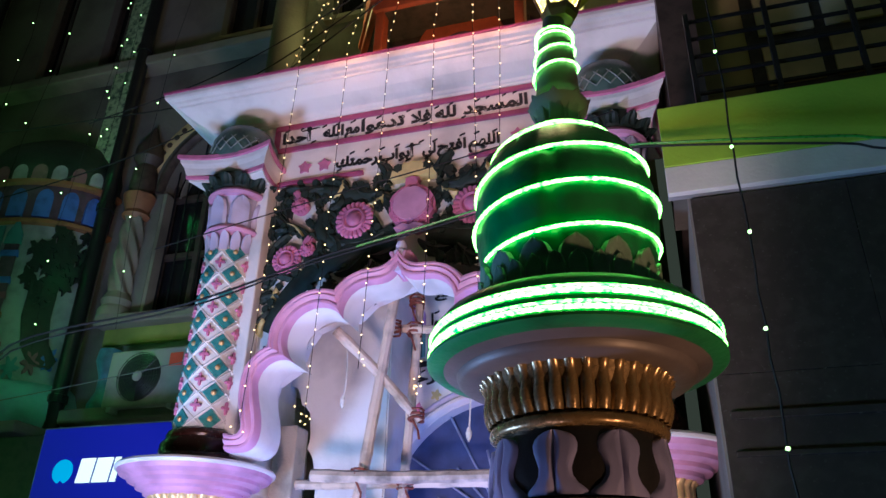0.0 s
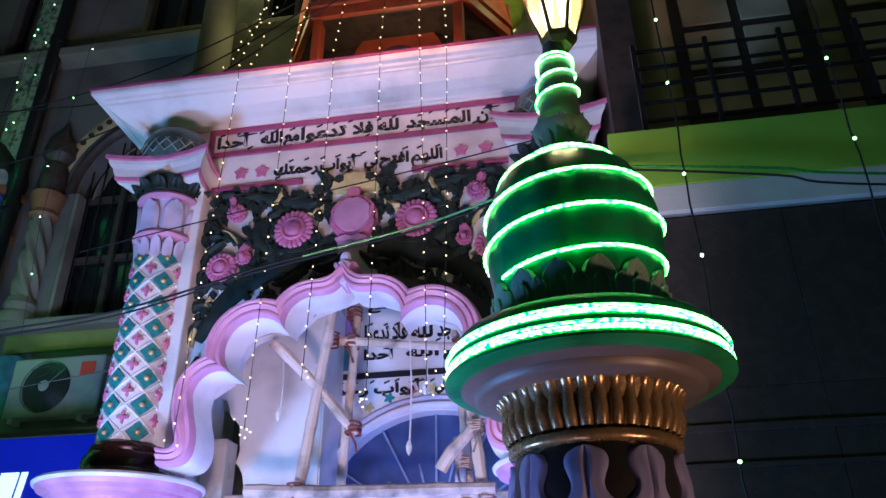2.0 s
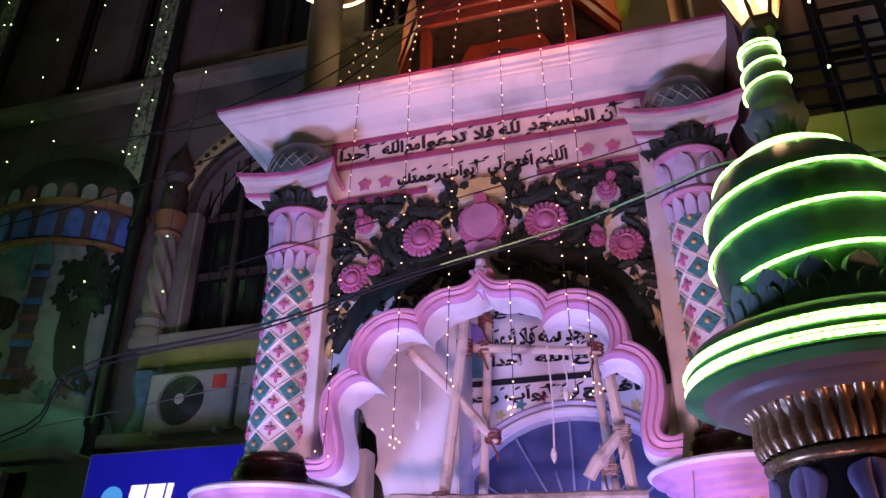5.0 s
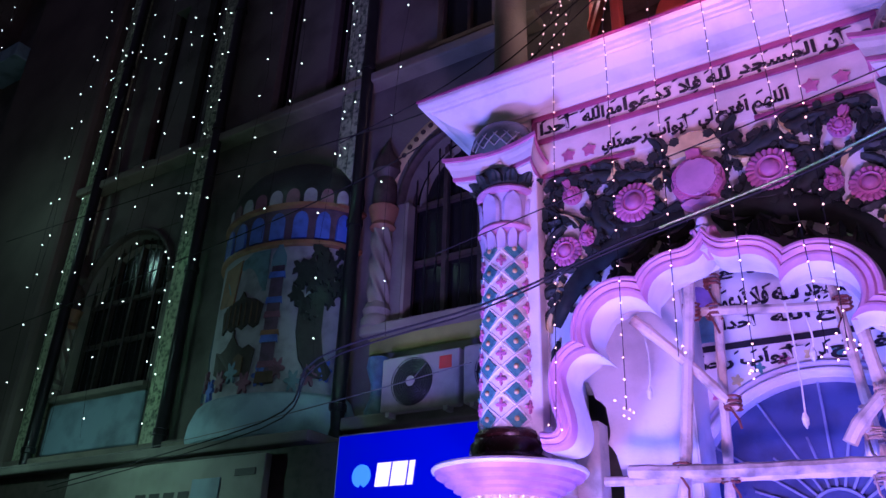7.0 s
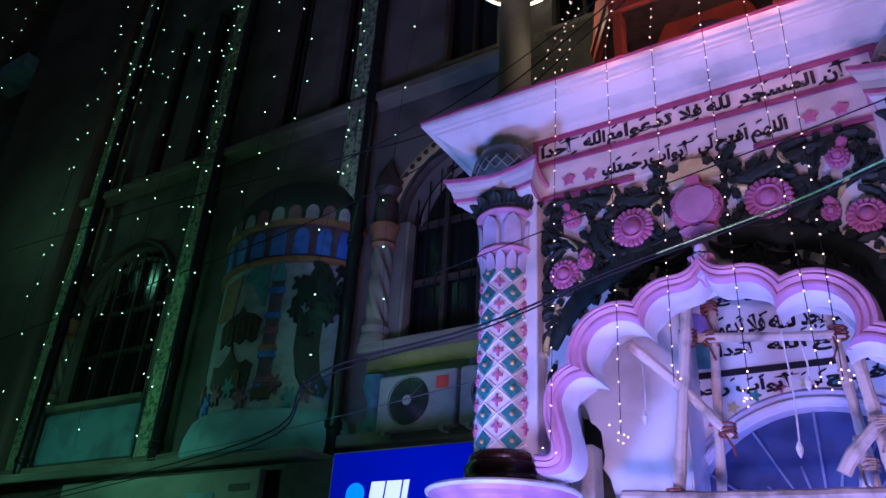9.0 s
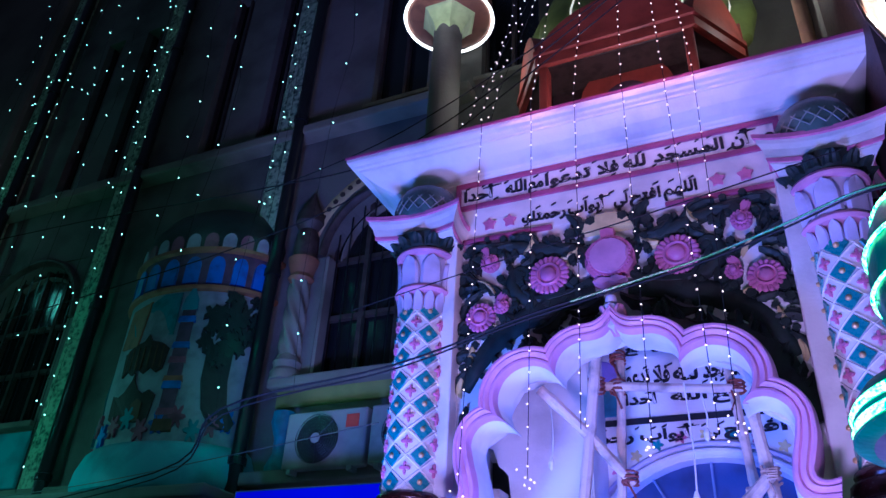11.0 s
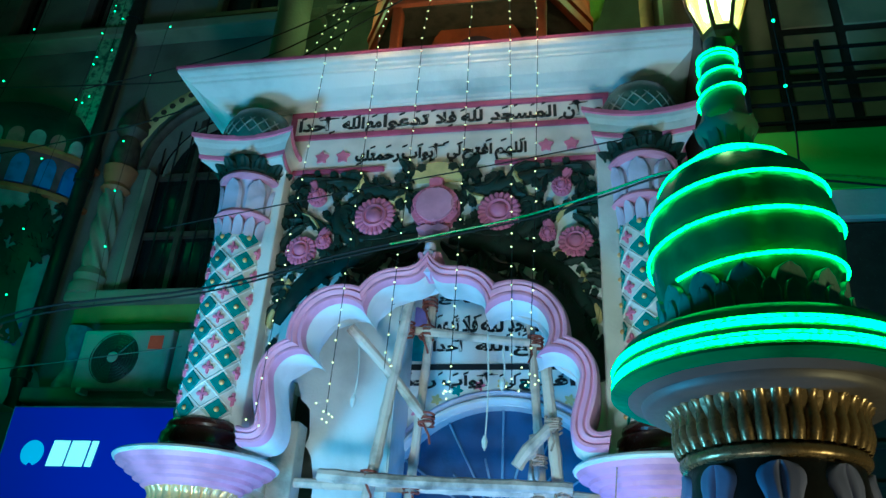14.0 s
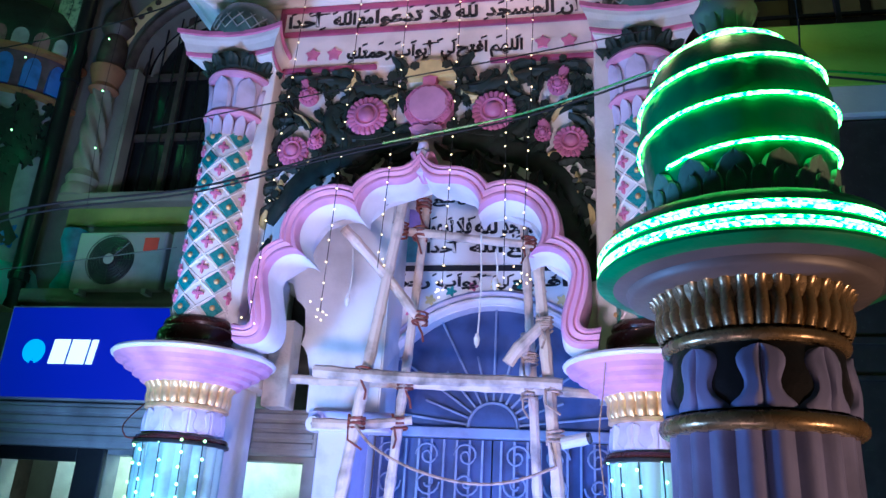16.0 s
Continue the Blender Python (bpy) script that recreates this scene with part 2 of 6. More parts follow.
def mesh_of(name, bm, material, smooth=False):
    bmesh.ops.recalc_face_normals(bm, faces=bm.faces[:])
    me = bpy.data.meshes.new(name)
    bm.to_mesh(me)
    bm.free()
    me.materials.append(material)
    if smooth:
        me.polygons.foreach_set("use_smooth", [True] * len(me.polygons))
        me.set_sharp_from_angle(angle=radians(38))
    return me


def part(name, bm, material, parent=None, label="", smooth=False, kind=""):
    me = bm if isinstance(bm, bpy.types.Mesh) else mesh_of(name, bm, material, smooth)
    ob = new(name, me)
    if parent is not None:
        ob.parent = parent
        up, off = parent, Vector((0, 0, 0))
        while up is not None:
            off += up.location
            up = up.parent
        ob.location = -off
    return tagged(ob, label, kind=kind)


def placed(name, me, parent, m, label=""):
    """One more object on a shared mesh, at the world pose m."""
    ob = new(name, me)
    ob.parent = parent
    up, off = parent, Vector((0, 0, 0))
    while up is not None:
        off += up.location
        up = up.parent
    ob.matrix_basis = Matrix.Translation(-off) @ m
    return tagged(ob, label)


def box(bm, x0, x1, y0, y1, z0, z1, bevel=0.0):
    r = bmesh.ops.create_cube(bm, size=1, matrix=Matrix.LocRotScale(((x0 + x1) / 2, (y0 + y1) / 2, (z0 + z1) / 2), None, (x1 - x0, y1 - y0, z1 - z0)))
    if bevel:
        vs = set(r["verts"])
        bmesh.ops.bevel(bm, geom=[e for e in bm.edges if e.verts[0] in vs and e.verts[1] in vs], offset=bevel, segments=2, affect="EDGES", profile=0.5)
    return bm


def boxed(x0, x1, y0, y1, z0, z1, bevel=0.0):
    return box(bmesh.new(), x0, x1, y0, y1, z0, z1, bevel)


def lathe(profile, n=48, centre=(0, 0), flute=None, arc=(0, 360), cap=True, bm=None):
    bm = bm or bmesh.new()
    full = arc[1] - arc[0] >= 360
    steps = n if full else n + 1
    rings = []
    for r, z in profile:
        ring = []
        for i in range(steps):
            a = radians(arc[0] + (arc[1] - arc[0]) * i / n)
            q = flute(a, r, z) if flute else r
            ring.append(bm.verts.new((centre[0] + q * math.cos(a), centre[1] + q * math.sin(a), z)))
        rings.append(ring)
    for lo, hi in zip(rings, rings[1:]):
        for i in range(n):
            j = (i + 1) % steps
            bm.faces.new((lo[i], lo[j], hi[j], hi[i]))
    if cap and full:
        for ring in (rings[0], rings[-1]):
            bm.faces.new(ring)
    return bm


def tube(pts, r, n=8, bm=None):
    bm = bm or bmesh.new()
    pts = [Vector(p) for p in pts]
    rs = r if isinstance(r, (list, tuple)) else [r] * len(pts)
    rings = []
    for i, p in enumerate(pts):
        d = (pts[min(i + 1, len(pts) - 1)] - pts[max(i - 1, 0)]).normalized()
        a = d.cross(Vector((0, 0, 1)) if abs(d.z) < 0.9 else Vector((1, 0, 0))).normalized()
        b = d.cross(a)
        rings.append([bm.verts.new(p + rs[i] * (a * math.cos(2 * math.pi * k / n) + b * math.sin(2 * math.pi * k / n))) for k in range(n)])
    for lo, hi in zip(rings, rings[1:]):
        for k in range(n):
            bm.faces.new((lo[k], lo[(k + 1) % n], hi[(k + 1) % n], hi[k]))
    bm.faces.new(rings[0])
    bm.faces.new(rings[-1])
    return bm


def plate(outline, y0, y1, bm=None, bevel=0.0):
    """A closed outline in x and z, thick from y0 (front) to y1."""
    bm = bm or bmesh.new()
    front = [bm.verts.new((x, y0, z)) for x, z in outline]
    back = [bm.verts.new((x, y1, z)) for x, z in outline]
    f = bm.faces.new(front)
    bm.faces.new(back[::-1])
    n = len(outline)
    for i in range(n):
        bm.faces.new((front[i], front[(i + 1) % n], back[(i + 1) % n], back[i]))
    if bevel:
        bmesh.ops.bevel(bm, geom=list(f.edges), offset=bevel, segments=2, affect="EDGES")
    return bm


def arc_pts(cx, cz, r, a0, a1, n):
    return [(cx + r * math.cos(radians(a0 + (a1 - a0) * i / n)), cz + r * math.sin(radians(a0 + (a1 - a0) * i / n))) for i in range(n + 1)]


def smooth_path(pts, n=6):
    """Catmull-Rom points through a few control points."""
    pts = [Vector(p) for p in pts]
    out = []
    for i in range(len(pts) - 1):
        p0, p1, p2, p3 = pts[max(i - 1, 0)], pts[i], pts[i + 1], pts[min(i + 2, len(pts) - 1)]
        for k in range(n):
            t = k / n
            out.append(0.5 * ((2 * p1) + (p2 - p0) * t + (2 * p0 - 5 * p1 + 4 * p2 - p3) * t * t + (3 * p1 - p0 - 3 * p2 + p3) * t ** 3))
    out.append(pts[-1])
    return out


def ribbon(path, widths, y_back, y_top, bm=None):
    """A raised, domed band along a path in x and z; widths taper along it."""
    bm = bm or bmesh.new()
    pts = [Vector((p[0], p[1])) for p in path]
    rings = []
    n = len(pts)
    for i, p in enumerate(pts):
        d = (pts[min(i + 1, n - 1)] - pts[max(i - 1, 0)]).normalized()
        s = Vector((-d.y, d.x))
        f = i / (n - 1) * (len(widths) - 1)
        k = min(int(f), len(widths) - 2)
        w = widths[k] + (widths[k + 1] - widths[k]) * (f - k)
        ring = []
        for u, h in ((-1, 0), (-0.8, 0.6), (-0.3, 0.95), (0.3, 0.95), (0.8, 0.6), (1, 0)):
            q = p + s * (w * u)
            ring.append(bm.verts.new((q.x, y_back + (y_top - y_back) * h * min(1, 0.35 + w / max(widths)), q.y)))
        rings.append(ring)
    for a, b in zip(rings, rings[1:]):
        for k in range(5):
            bm.faces.new((a[k], a[k + 1], b[k + 1], b[k]))
    bm.faces.new(rings[0])
    bm.faces.new(rings[-1])
    return bm


# ---- setting: ground, walls ----
ground = part("ground", boxed(-60, 60, -60, 60, -0.3, 0.0), ASPHALT, label="dark asphalt street in front of the gate")
tagged(ground, category="ground", kind="structure")

GX0, GX1 = -1.22, 1.25          # axes of the two gate columns
AC = 0.055                       # axis of the foiled arch
WALL_Y = 1.5                     # street face of the building behind


def wall_with_holes(name, x0, x1, z0, z1, y0, y1, holes, material, label):
    """A thick wall in x and z; holes are (x0, x1, z0, z1) and go right through."""
    xs = sorted({x0, x1, *[h[0] for h in holes], *[h[1] for h in holes]})
    zs = sorted({z0, z1, *[h[2] for h in holes], *[h[3] for h in holes]})
    bm = bmesh.new()
    grid = {}
    solid = {}
    for i in range(len(xs) - 1):
        for k in range(len(zs) - 1):
            cx, cz = (xs[i] + xs[i + 1]) / 2, (zs[k] + zs[k + 1]) / 2
            solid[i, k] = not any(h[0] < cx < h[1] and h[2] < cz < h[3] for h in holes)

    def v(i, k, s):
        if (i, k, s) not in grid:
            grid[i, k, s] = bm.verts.new((xs[i], y1 if s else y0, zs[k]))
        return grid[i, k, s]

    for (i, k), full in solid.items():
        if not full:
            continue
        for s in (0, 1):
            bm.faces.new((v(i, k, s), v(i + 1, k, s), v(i + 1, k + 1, s), v(i, k + 1, s)))
        for di, dk, a, b in ((-1, 0, (i, k), (i, k + 1)), (1, 0, (i + 1, k), (i + 1, k + 1)), (0, -1, (i, k), (i + 1, k)), (0, 1, (i, k + 1), (i + 1, k + 1))):
            if not solid.get((i + di, k + dk), False):
                bm.faces.new((v(*a, 0), v(*b, 0), v(*b, 1), v(*a, 1)))
    ob = part(name, bm, material, label=label)
    return tagged(ob, category="wall", kind="structure")


SLITS = [(x, x + 0.34, 7.3, 10.2) for x in (-5.4, -4.5, -7.9, -7.1)]
wall_rear = wall_with_holes("wall_north", -13, 1.5, 0, 13, WALL_Y, WALL_Y + 0.3,
                            [(-3.2, -1.6, 4.1, 6.2), (-8.45, -6.75, 4.02, 6.15), (-2.9, -2.2, 7.35, 9.6), (-1.55, -0.9, 7.3, 9.4)] + SLITS,
                            PLASTER, "weathered dim plaster facade of the mosque building at night")
part("back_room_wall", boxed(-13, 1.5, 3.2, 3.3, 0, 13), PLASTER, wall_rear)
part("back_room_floor", boxed(-13, 1.5, 1.8, 3.2, 3.3, 3.45), PLASTER, wall_rear)
for z in (7.02, 3.12):
    part("ledge", boxed(-13, -1.6, WALL_Y - 0.22, WALL_Y, z, z + 0.12, 0.02), CREAM, wall_rear, "projecting plaster string course")
side = part("wall_west", boxed(-13.3, -13, -12, 3.3, 0, 13), PLASTER, label="dim plaster wall closing the street")
tagged(side, category="wall", kind="structure")
south = part("wall_south", boxed(-13, 12, -12.3, -12, 0, 8), PLASTER, label="dim plaster wall across the street")
tagged(south, category="wall", kind="structure")


# ---- gate: body ----
gate = thing("ornate_gateway", (0, 0, 0), "painted white and pink mosque gateway with a foiled arch", "gateway")
part("pier", boxed(-1.42, -1.0, 0.0, 0.6, 2.3, 4.7), WHITE, gate)
part("pier", boxed(1.0, 1.42, 0.0, 0.6, 2.3, 4.7), WHITE, gate)
part("lintel_wall", boxed(-1.0, 1.0, 0.0, 0.3, 3.56, 4.7), WHITE, gate)
for s in (-1, 1):
    part("pilaster", boxed(s * 1.04 - 0.055, s * 1.04 + 0.055, -0.12, 0.0, 2.4, 4.32, 0.01), WHITE, gate)
    part("lower_pier", boxed(s * 1.22 - 0.13, s * 1.22 + 0.13, 0.05, 0.5, 0, 2.3), WHITE, gate)
part("entablature", boxed(-1.5, 1.36, -0.004, 0.7, 4.3, 4.99), WHITE, gate, "white entablature with painted calligraphy")
part("roof_slab", boxed(-1.5, 1.4, 0.0, 1.5, 4.99, 5.08), CREAM, gate)

# upper calligraphy panel: recessed field in a crimson border
for x0, x1, z0, z1 in ((-1.06, 1.08, 4.745, 4.782), (-1.06, 1.08, 4.555, 4.592), (-1.06, -1.022, 4.592, 4.745), (1.042, 1.08, 4.592, 4.745)):
    part("panel_border", boxed(x0, x1, -0.022, 0.0, z0, z1, 0.004), REDLINE, gate, "crimson panel border")
for x0, x1 in ((-1.0, -0.36), (0.36, 1.0)):
    part("moulding", boxed(x0, x1, -0.03, 0.0, 4.275, 4.305, 0.006), REDLINE, gate, "crimson moulding")


def star_outline(cx, cz, r):
    return [(cx + (r if i % 2 == 0 else r * 0.6) * math.sin(math.pi * i / 5), cz + (r if i % 2 == 0 else r * 0.6) * math.cos(math.pi * i / 5)) for i in range(10)]


for x in (-0.80, -0.655, 0.68, 0.84):
    part("star_flower", plate(star_outline(x, 4.405, 0.05), -0.02, 0.0), ROSE, gate, "crimson five-petal star")


def word_mesh(name, body):
    c = bpy.data.curves.new(name, "FONT")
    c.body, c.size, c.extrude, c.offset = body, 0.2, 0.004, 0.0068
    ob = bpy.data.objects.new(name, c)
    scene.collection.objects.link(ob)
    dg = bpy.context.evaluated_depsgraph_get()
    dg.update()
    me = bpy.data.meshes.new_from_object(ob.evaluated_get(dg))
    bpy.data.objects.remove(ob)
    return me


def lettering(name, words, y, z, spans, material, parent, high):
    """Words given in reading order, joined letter forms, each set into its own stretch of x."""
    made = [word_mesh(name, w[::-1]) for w in words]
    lo, hi = min(v.co.y for me in made for v in me.vertices), max(v.co.y for me in made for v in me.vertices)
    kz = high / (hi - lo)
    for me, (x0, x1) in zip(made, spans):
        a, b = min(v.co.x for v in me.vertices), max(v.co.x for v in me.vertices)
        for v in me.vertices:
            v.co = Vector(((v.co.x - a) * (x1 - x0) / (b - a) + x0, y - v.co.z, (v.co.y - (lo + hi) / 2) * kz + z))
        me.materials.clear()
        me.materials.append(material)
        part(name, me, material, parent, "black painted Arabic calligraphy")


def vowels(x0, x1, z_over, z_under, y, parent, seed):
    """Short slanting vowel strokes over and under a line of letters."""
    rg = random.Random(seed)
    x = x0
    while x < x1:
        zz, w = (z_over if rg.random() < 0.78 else z_under) + rg.uniform(-0.008, 0.008), rg.uniform(0.014, 0.02)
        part("vowel_mark", plate([(x - w, zz - 0.008), (x + w - 0.002, zz + 0.006), (x + w, zz + 0.015), (x - w + 0.002, zz + 0.002)], y - 0.012, y), INK, parent)
        x += rg.uniform(0.07, 0.12)


VERSE = ["\ufeed", "\ufe83\ufee5", "\ufe8d\ufedf\ufee4\ufeb4\ufea0\ufeaa", "\ufedf\ufee0\ufeea", "\ufed3\ufefc", "\ufe97\ufeaa\ufecb\ufeee\ufe8d", "\ufee3\ufeca", "\ufe8d\ufedf\ufee0\ufeea", "\ufe83\ufea3\ufeaa\ufe8d"]
PRAYER = ["\ufe8d\ufedf\ufee0\ufeec\ufee2", "\ufe8d\ufed3\ufe98\ufea2", "\ufedf\ufef2", "\ufe83\ufe91\ufeee\ufe8d\ufe8f", "\ufead\ufea3\ufee4\ufe98\ufeda"]
lettering("calligraphy", VERSE, -0.008, 4.665, [(0.975, 1.04), (0.79, 0.945), (0.32, 0.75), (0.125, 0.27), (-0.045, 0.095), (-0.405, -0.09), (-0.525, -0.415), (-0.69, -0.535), (-1.0, -0.72)], INK, gate, 0.165)
lettering("calligraphy", PRAYER, -0.008, 4.395, [(0.355, 0.56), (0.145, 0.34), (0.045, 0.135), (-0.255, 0.03), (-0.57, -0.27)], INK, gate, 0.15)
vowels(-0.97, 1.02, 4.730, 4.606, 0.0, gate, 5)
vowels(-0.54, 0.54, 4.462, 4.335, 0.0, gate, 6)

# cornice: a swept cove with stepped lips and mitred returns
PROFILE = [(0.0, 4.786), (0.022, 4.788), (0.03, 4.802), (0.045, 4.806), (0.055, 4.818), (0.10, 4.832), (0.16, 4.862), (0.21, 4.898), (0.235, 4.92), (0.245, 4.92), (0.25, 4.935), (0.272, 4.94), (0.28, 4.955), (0.31, 4.96), (0.32, 4.975), (0.32, 5.0)]


def cornice_part(profile, material, name, label=""):
    bm = bmesh.new()
    rows = [[bm.verts.new(p) for p in ((-1.5 - o, 1.2, z), (-1.5 - o, -o, z), (1.36 + o, -o, z), (1.36 + o, 1.2, z))] for o, z in profile]
    for a, b in zip(rows, rows[1:]):
        for k in range(3):
            bm.faces.new((a[k], a[k + 1], b[k + 1], b[k]))
    bm.faces.new(rows[-1][::-1])
    bm.faces.new(rows[0])
    return part(name, bm, material, gate, label)


cornice_part(PROFILE, WHITE, "cornice")
cornice_part([(0.315, 5.001), (0.33, 5.001), (0.33, 5.018), (0.32, 5.022)], REDLINE, "cornice_edge", "crimson cornice edge")


# ---- gate: foiled arch ----
ARCH_Y = -0.33
RIDGES = [(0.0, 0.0), (0.02, -0.035), (0.10, -0.055), (0.22, -0.056), (0.31, -0.045), (0.40, -0.058), (0.52, -0.063), (0.62, -0.050), (0.71, -0.060), (0.82, -0.058), (0.90, -0.038), (0.97, 0.0), (1.0, 0.06), (1.0, 0.32)]
# lobes of one half: centre, inner radius, width of the moulding
FOILS = [((-0.170, 3.155), 0.155, 0.095), ((-0.472, 3.025), 0.180, 0.113), ((-0.672, 2.785), 0.130, 0.098)]


def crossing(i, j, u):
    """Where two neighbouring lobes meet on the outside, at u across the moulding."""
    (c0, r0, w0), (c1, r1, w1) = FOILS[i], FOILS[j]
    r0, r1 = r0 + w0 * u, r1 + w1 * u
    d = Vector(c1) - Vector(c0)
    n = d.length
    q = (r0 * r0 - r1 * r1 + n * n) / (2 * n)
    h = math.sqrt(max(0.0, r0 * r0 - q * q))
    e = d / n
    out = Vector((e.y, -e.x)) if (Vector((e.y, -e.x)) - Vector((0, 0))).y > 0 else Vector((-e.y, e.x))
    return Vector(c0) + e * q + out * h


def bearing(i, p):
    v = p - Vector(FOILS[i][0])
    a = math.degrees(math.atan2(v.y, v.x))
    return a if a > -60 else a + 360


# end of the lowest lobe: inner and outer edge pairs, an S that turns outwards
TAIL = [((-0.802, 2.785), (-0.900, 2.785)), ((-0.782, 2.69), (-0.902, 2.70)), ((-0.757, 2.60), (-0.882, 2.615)), ((-0.750, 2.515), (-0.860, 2.555)), ((-0.771, 2.450), (-0.870, 2.524)), ((-0.826, 2.418), (-0.905, 2.516)), ((-0.925, 2.418), (-0.945, 2.530))]


def foil_point(i, t, u):
    (cx, cz), r, w = FOILS[i]
    rr = r + w * u
    if i == 0:
        a1 = bearing(0, crossing(0, 1, u))
        if t < 0.4:
            k = 1 - t / 0.4
            x = cx - cx * k
            inner = cz + r + 0.075 * k ** 4
            outer = cz + r + w + 0.10 * k ** 3
            return Vector((x, inner + (outer - inner) * u))
        a = 90 + (a1 - 90) * (t - 0.4) / 0.6
        return Vector((cx + rr * math.cos(radians(a)), cz + rr * math.sin(radians(a))))
    a0 = bearing(i, crossing(i - 1, i, u))
    if i == 1:
        a1 = bearing(1, crossing(1, 2, u))
        a = a0 + (a1 - a0) * t
        return Vector((cx + rr * math.cos(radians(a)), cz + rr * math.sin(radians(a))))
    if t < 0.5:
        a = a0 + (180 - a0) * t / 0.5
        return Vector((cx + rr * math.cos(radians(a)), cz + rr * math.sin(radians(a))))
    f = (t - 0.5) / 0.5 * (len(TAIL) - 1)
    k = min(int(f), len(TAIL) - 2)
    pts = [Vector(a).lerp(Vector(b), u) for a, b in TAIL]
    p0, p1, p2, p3 = pts[max(k - 1, 0)], pts[k], pts[k + 1], pts[min(k + 2, len(pts) - 1)]
    q = f - k
    return 0.5 * ((2 * p1) + (p2 - p0) * q + (2 * p0 - 5 * p1 + 4 * p2 - p3) * q * q + (3 * p1 - p0 - 3 * p2 + p3) * q ** 3)


def arch_lobe(i, s, n=30):
    """One pink ridged lobe of the arch and the white reveal behind its inner edge."""
    bm, rv = bmesh.new(), bmesh.new()
    rings, inner = [], []
    for j in range(n + 1):
        t = j / n
        at = lambda u: foil_point(i, t, u)
        rings.append([bm.verts.new((AC + s * at(u).x, ARCH_Y + h, at(u).y)) for u, h in RIDGES])
        p, q = at(0.0), at(0.10)
        inner.append([rv.verts.new((AC + s * v.x, y, v.y)) for v, y in ((q, ARCH_Y - 0.02), (p, ARCH_Y), (p, ARCH_Y + 0.14), (p, -0.11), (at(0.8), -0.11))])
    for mesh, rr in ((bm, rings), (rv, inner)):
        for a, b in zip(rr, rr[1:]):
            for k in range(len(a) - 1):
                mesh.faces.new((a[k], a[k + 1], b[k + 1], b[k]))
        mesh.faces.new(rr[0])
        mesh.faces.new(rr[-1])
    lobe = part("arch_lobe", bm, PINK, gate, "pink ridged arch moulding", True)
    part("reveal", rv, WHITE, lobe, "white arch reveal", True)


for s in (1, -1):
    for i in range(3):
        arch_lobe(i, s)
# ogee tip, curling leaves and a bud
for s in (-1, 1):
    part("ogee_tip", ribbon(smooth_path([(AC + s * 0.03, 3.36, 0), (AC + s * 0.028, 3.42, 0), (AC + s * 0.04, 3.475, 0), (AC + s * 0.065, 3.49, 0)], 6), (0.03, 0.03, 0.02, 0.012), ARCH_Y + 0.1, ARCH_Y - 0.06), PINK, gate, "", True)
part("tip_wedge", plate([(AC - 0.022, 3.36), (AC + 0.022, 3.36), (AC + 0.012, 3.44), (AC + 0.03, 3.485), (AC, 3.50), (AC - 0.03, 3.485), (AC - 0.012, 3.44)], ARCH_Y - 0.045, ARCH_Y + 0.1), LILAC, gate, "pale wedge between the curls")
part("bud", lathe([(0.001, 3.47), (0.022, 3.485), (0.034, 3.52), (0.026, 3.555), (0.001, 3.575)], 16, (AC, ARCH_Y)), LILAC, gate, "pale bud finial", True)
# spandrel wall between the arch and the upper face
SPAN = [(-1.0, 2.40), (-0.96, 2.44), (-0.86, 2.47), (-0.81, 2.52), (-0.82, 2.62), (-0.85, 2.75), (-0.82, 2.88), (-0.70, 2.96), (-0.66, 3.10), (-0.60, 3.20), (-0.46, 3.25), (-0.36, 3.24), (-0.26, 3.34), (0.0, 3.43)]
for s in (-1, 1):
    part("spandrel", plate([(AC * (1 - abs(x)) + s * abs(x), z) for x, z in SPAN] + [(0.0, 3.58), (s * 1.0, 3.58)], -0.02, 0.05), WHITE, gate)


# ---- gate: carved floral relief ----
relief = thing("floral_relief", (0, -0.01, 3.4), "carved relief of pink rosettes and dark green scrolling leaves", "relief")


def rosette(cx, cz, r, petals, y=-0.018):
    def disc(name, levels, n, m, parent, label=""):
        bm = bmesh.new()
        rings = [[bm.verts.new((cx + q * r * math.cos(a), y - h, cz + q * r * math.sin(a))) for a in [2 * math.pi * i / n for i in range(n)]] for q, h in levels]
        for a, b in zip(rings, rings[1:]):
            for i in range(n):
                bm.faces.new((a[i], a[(i + 1) % n], b[(i + 1) % n], b[i]))
        return part(name, bm, m, parent, label, True)

    p = disc("rosette", ((0.93, 0.0), (0.90, 0.030), (0.70, 0.034), (0.64, 0.040), (0.62, 0.056), (0.56, 0.062), (0.50, 0.058), (0.47, 0.044), (0.40, 0.046), (0.37, 0.060), (0.28, 0.072), (0.10, 0.077), (0.001, 0.077)), 36, ROSETTE, relief, "pink rosette")
    bm = bmesh.new()
    w = math.pi / petals
    for i in range(petals):
        a = 2 * math.pi * i / petals
        def at(q, da, h):
            return bm.verts.new((cx + q * r * math.cos(a + da), y - h, cz + q * r * math.sin(a + da)))
        rows = [[at(q, f * w * s, h0 * k) for f, k in ((-1, 0.72), (-0.55, 0.96), (0, 1.0), (0.55, 0.96), (1, 0.72))] for q, s, h0 in ((0.62, 1.0, 0.046), (0.78, 1.0, 0.052), (0.94, 0.96, 0.050), (1.04, 0.55, 0.036))]
        for u, v in zip(rows, rows[1:]):
            for k in range(4):
                bm.faces.new((u[k], u[k + 1], v[k + 1], v[k]))
    part("petal_rim", bm, ROSETTE, p, "", True)
    disc("seed_ring", ((0.475, 0.030), (0.472, 0.047), (0.40, 0.0485), (0.385, 0.03)), 28, ROSE, p)


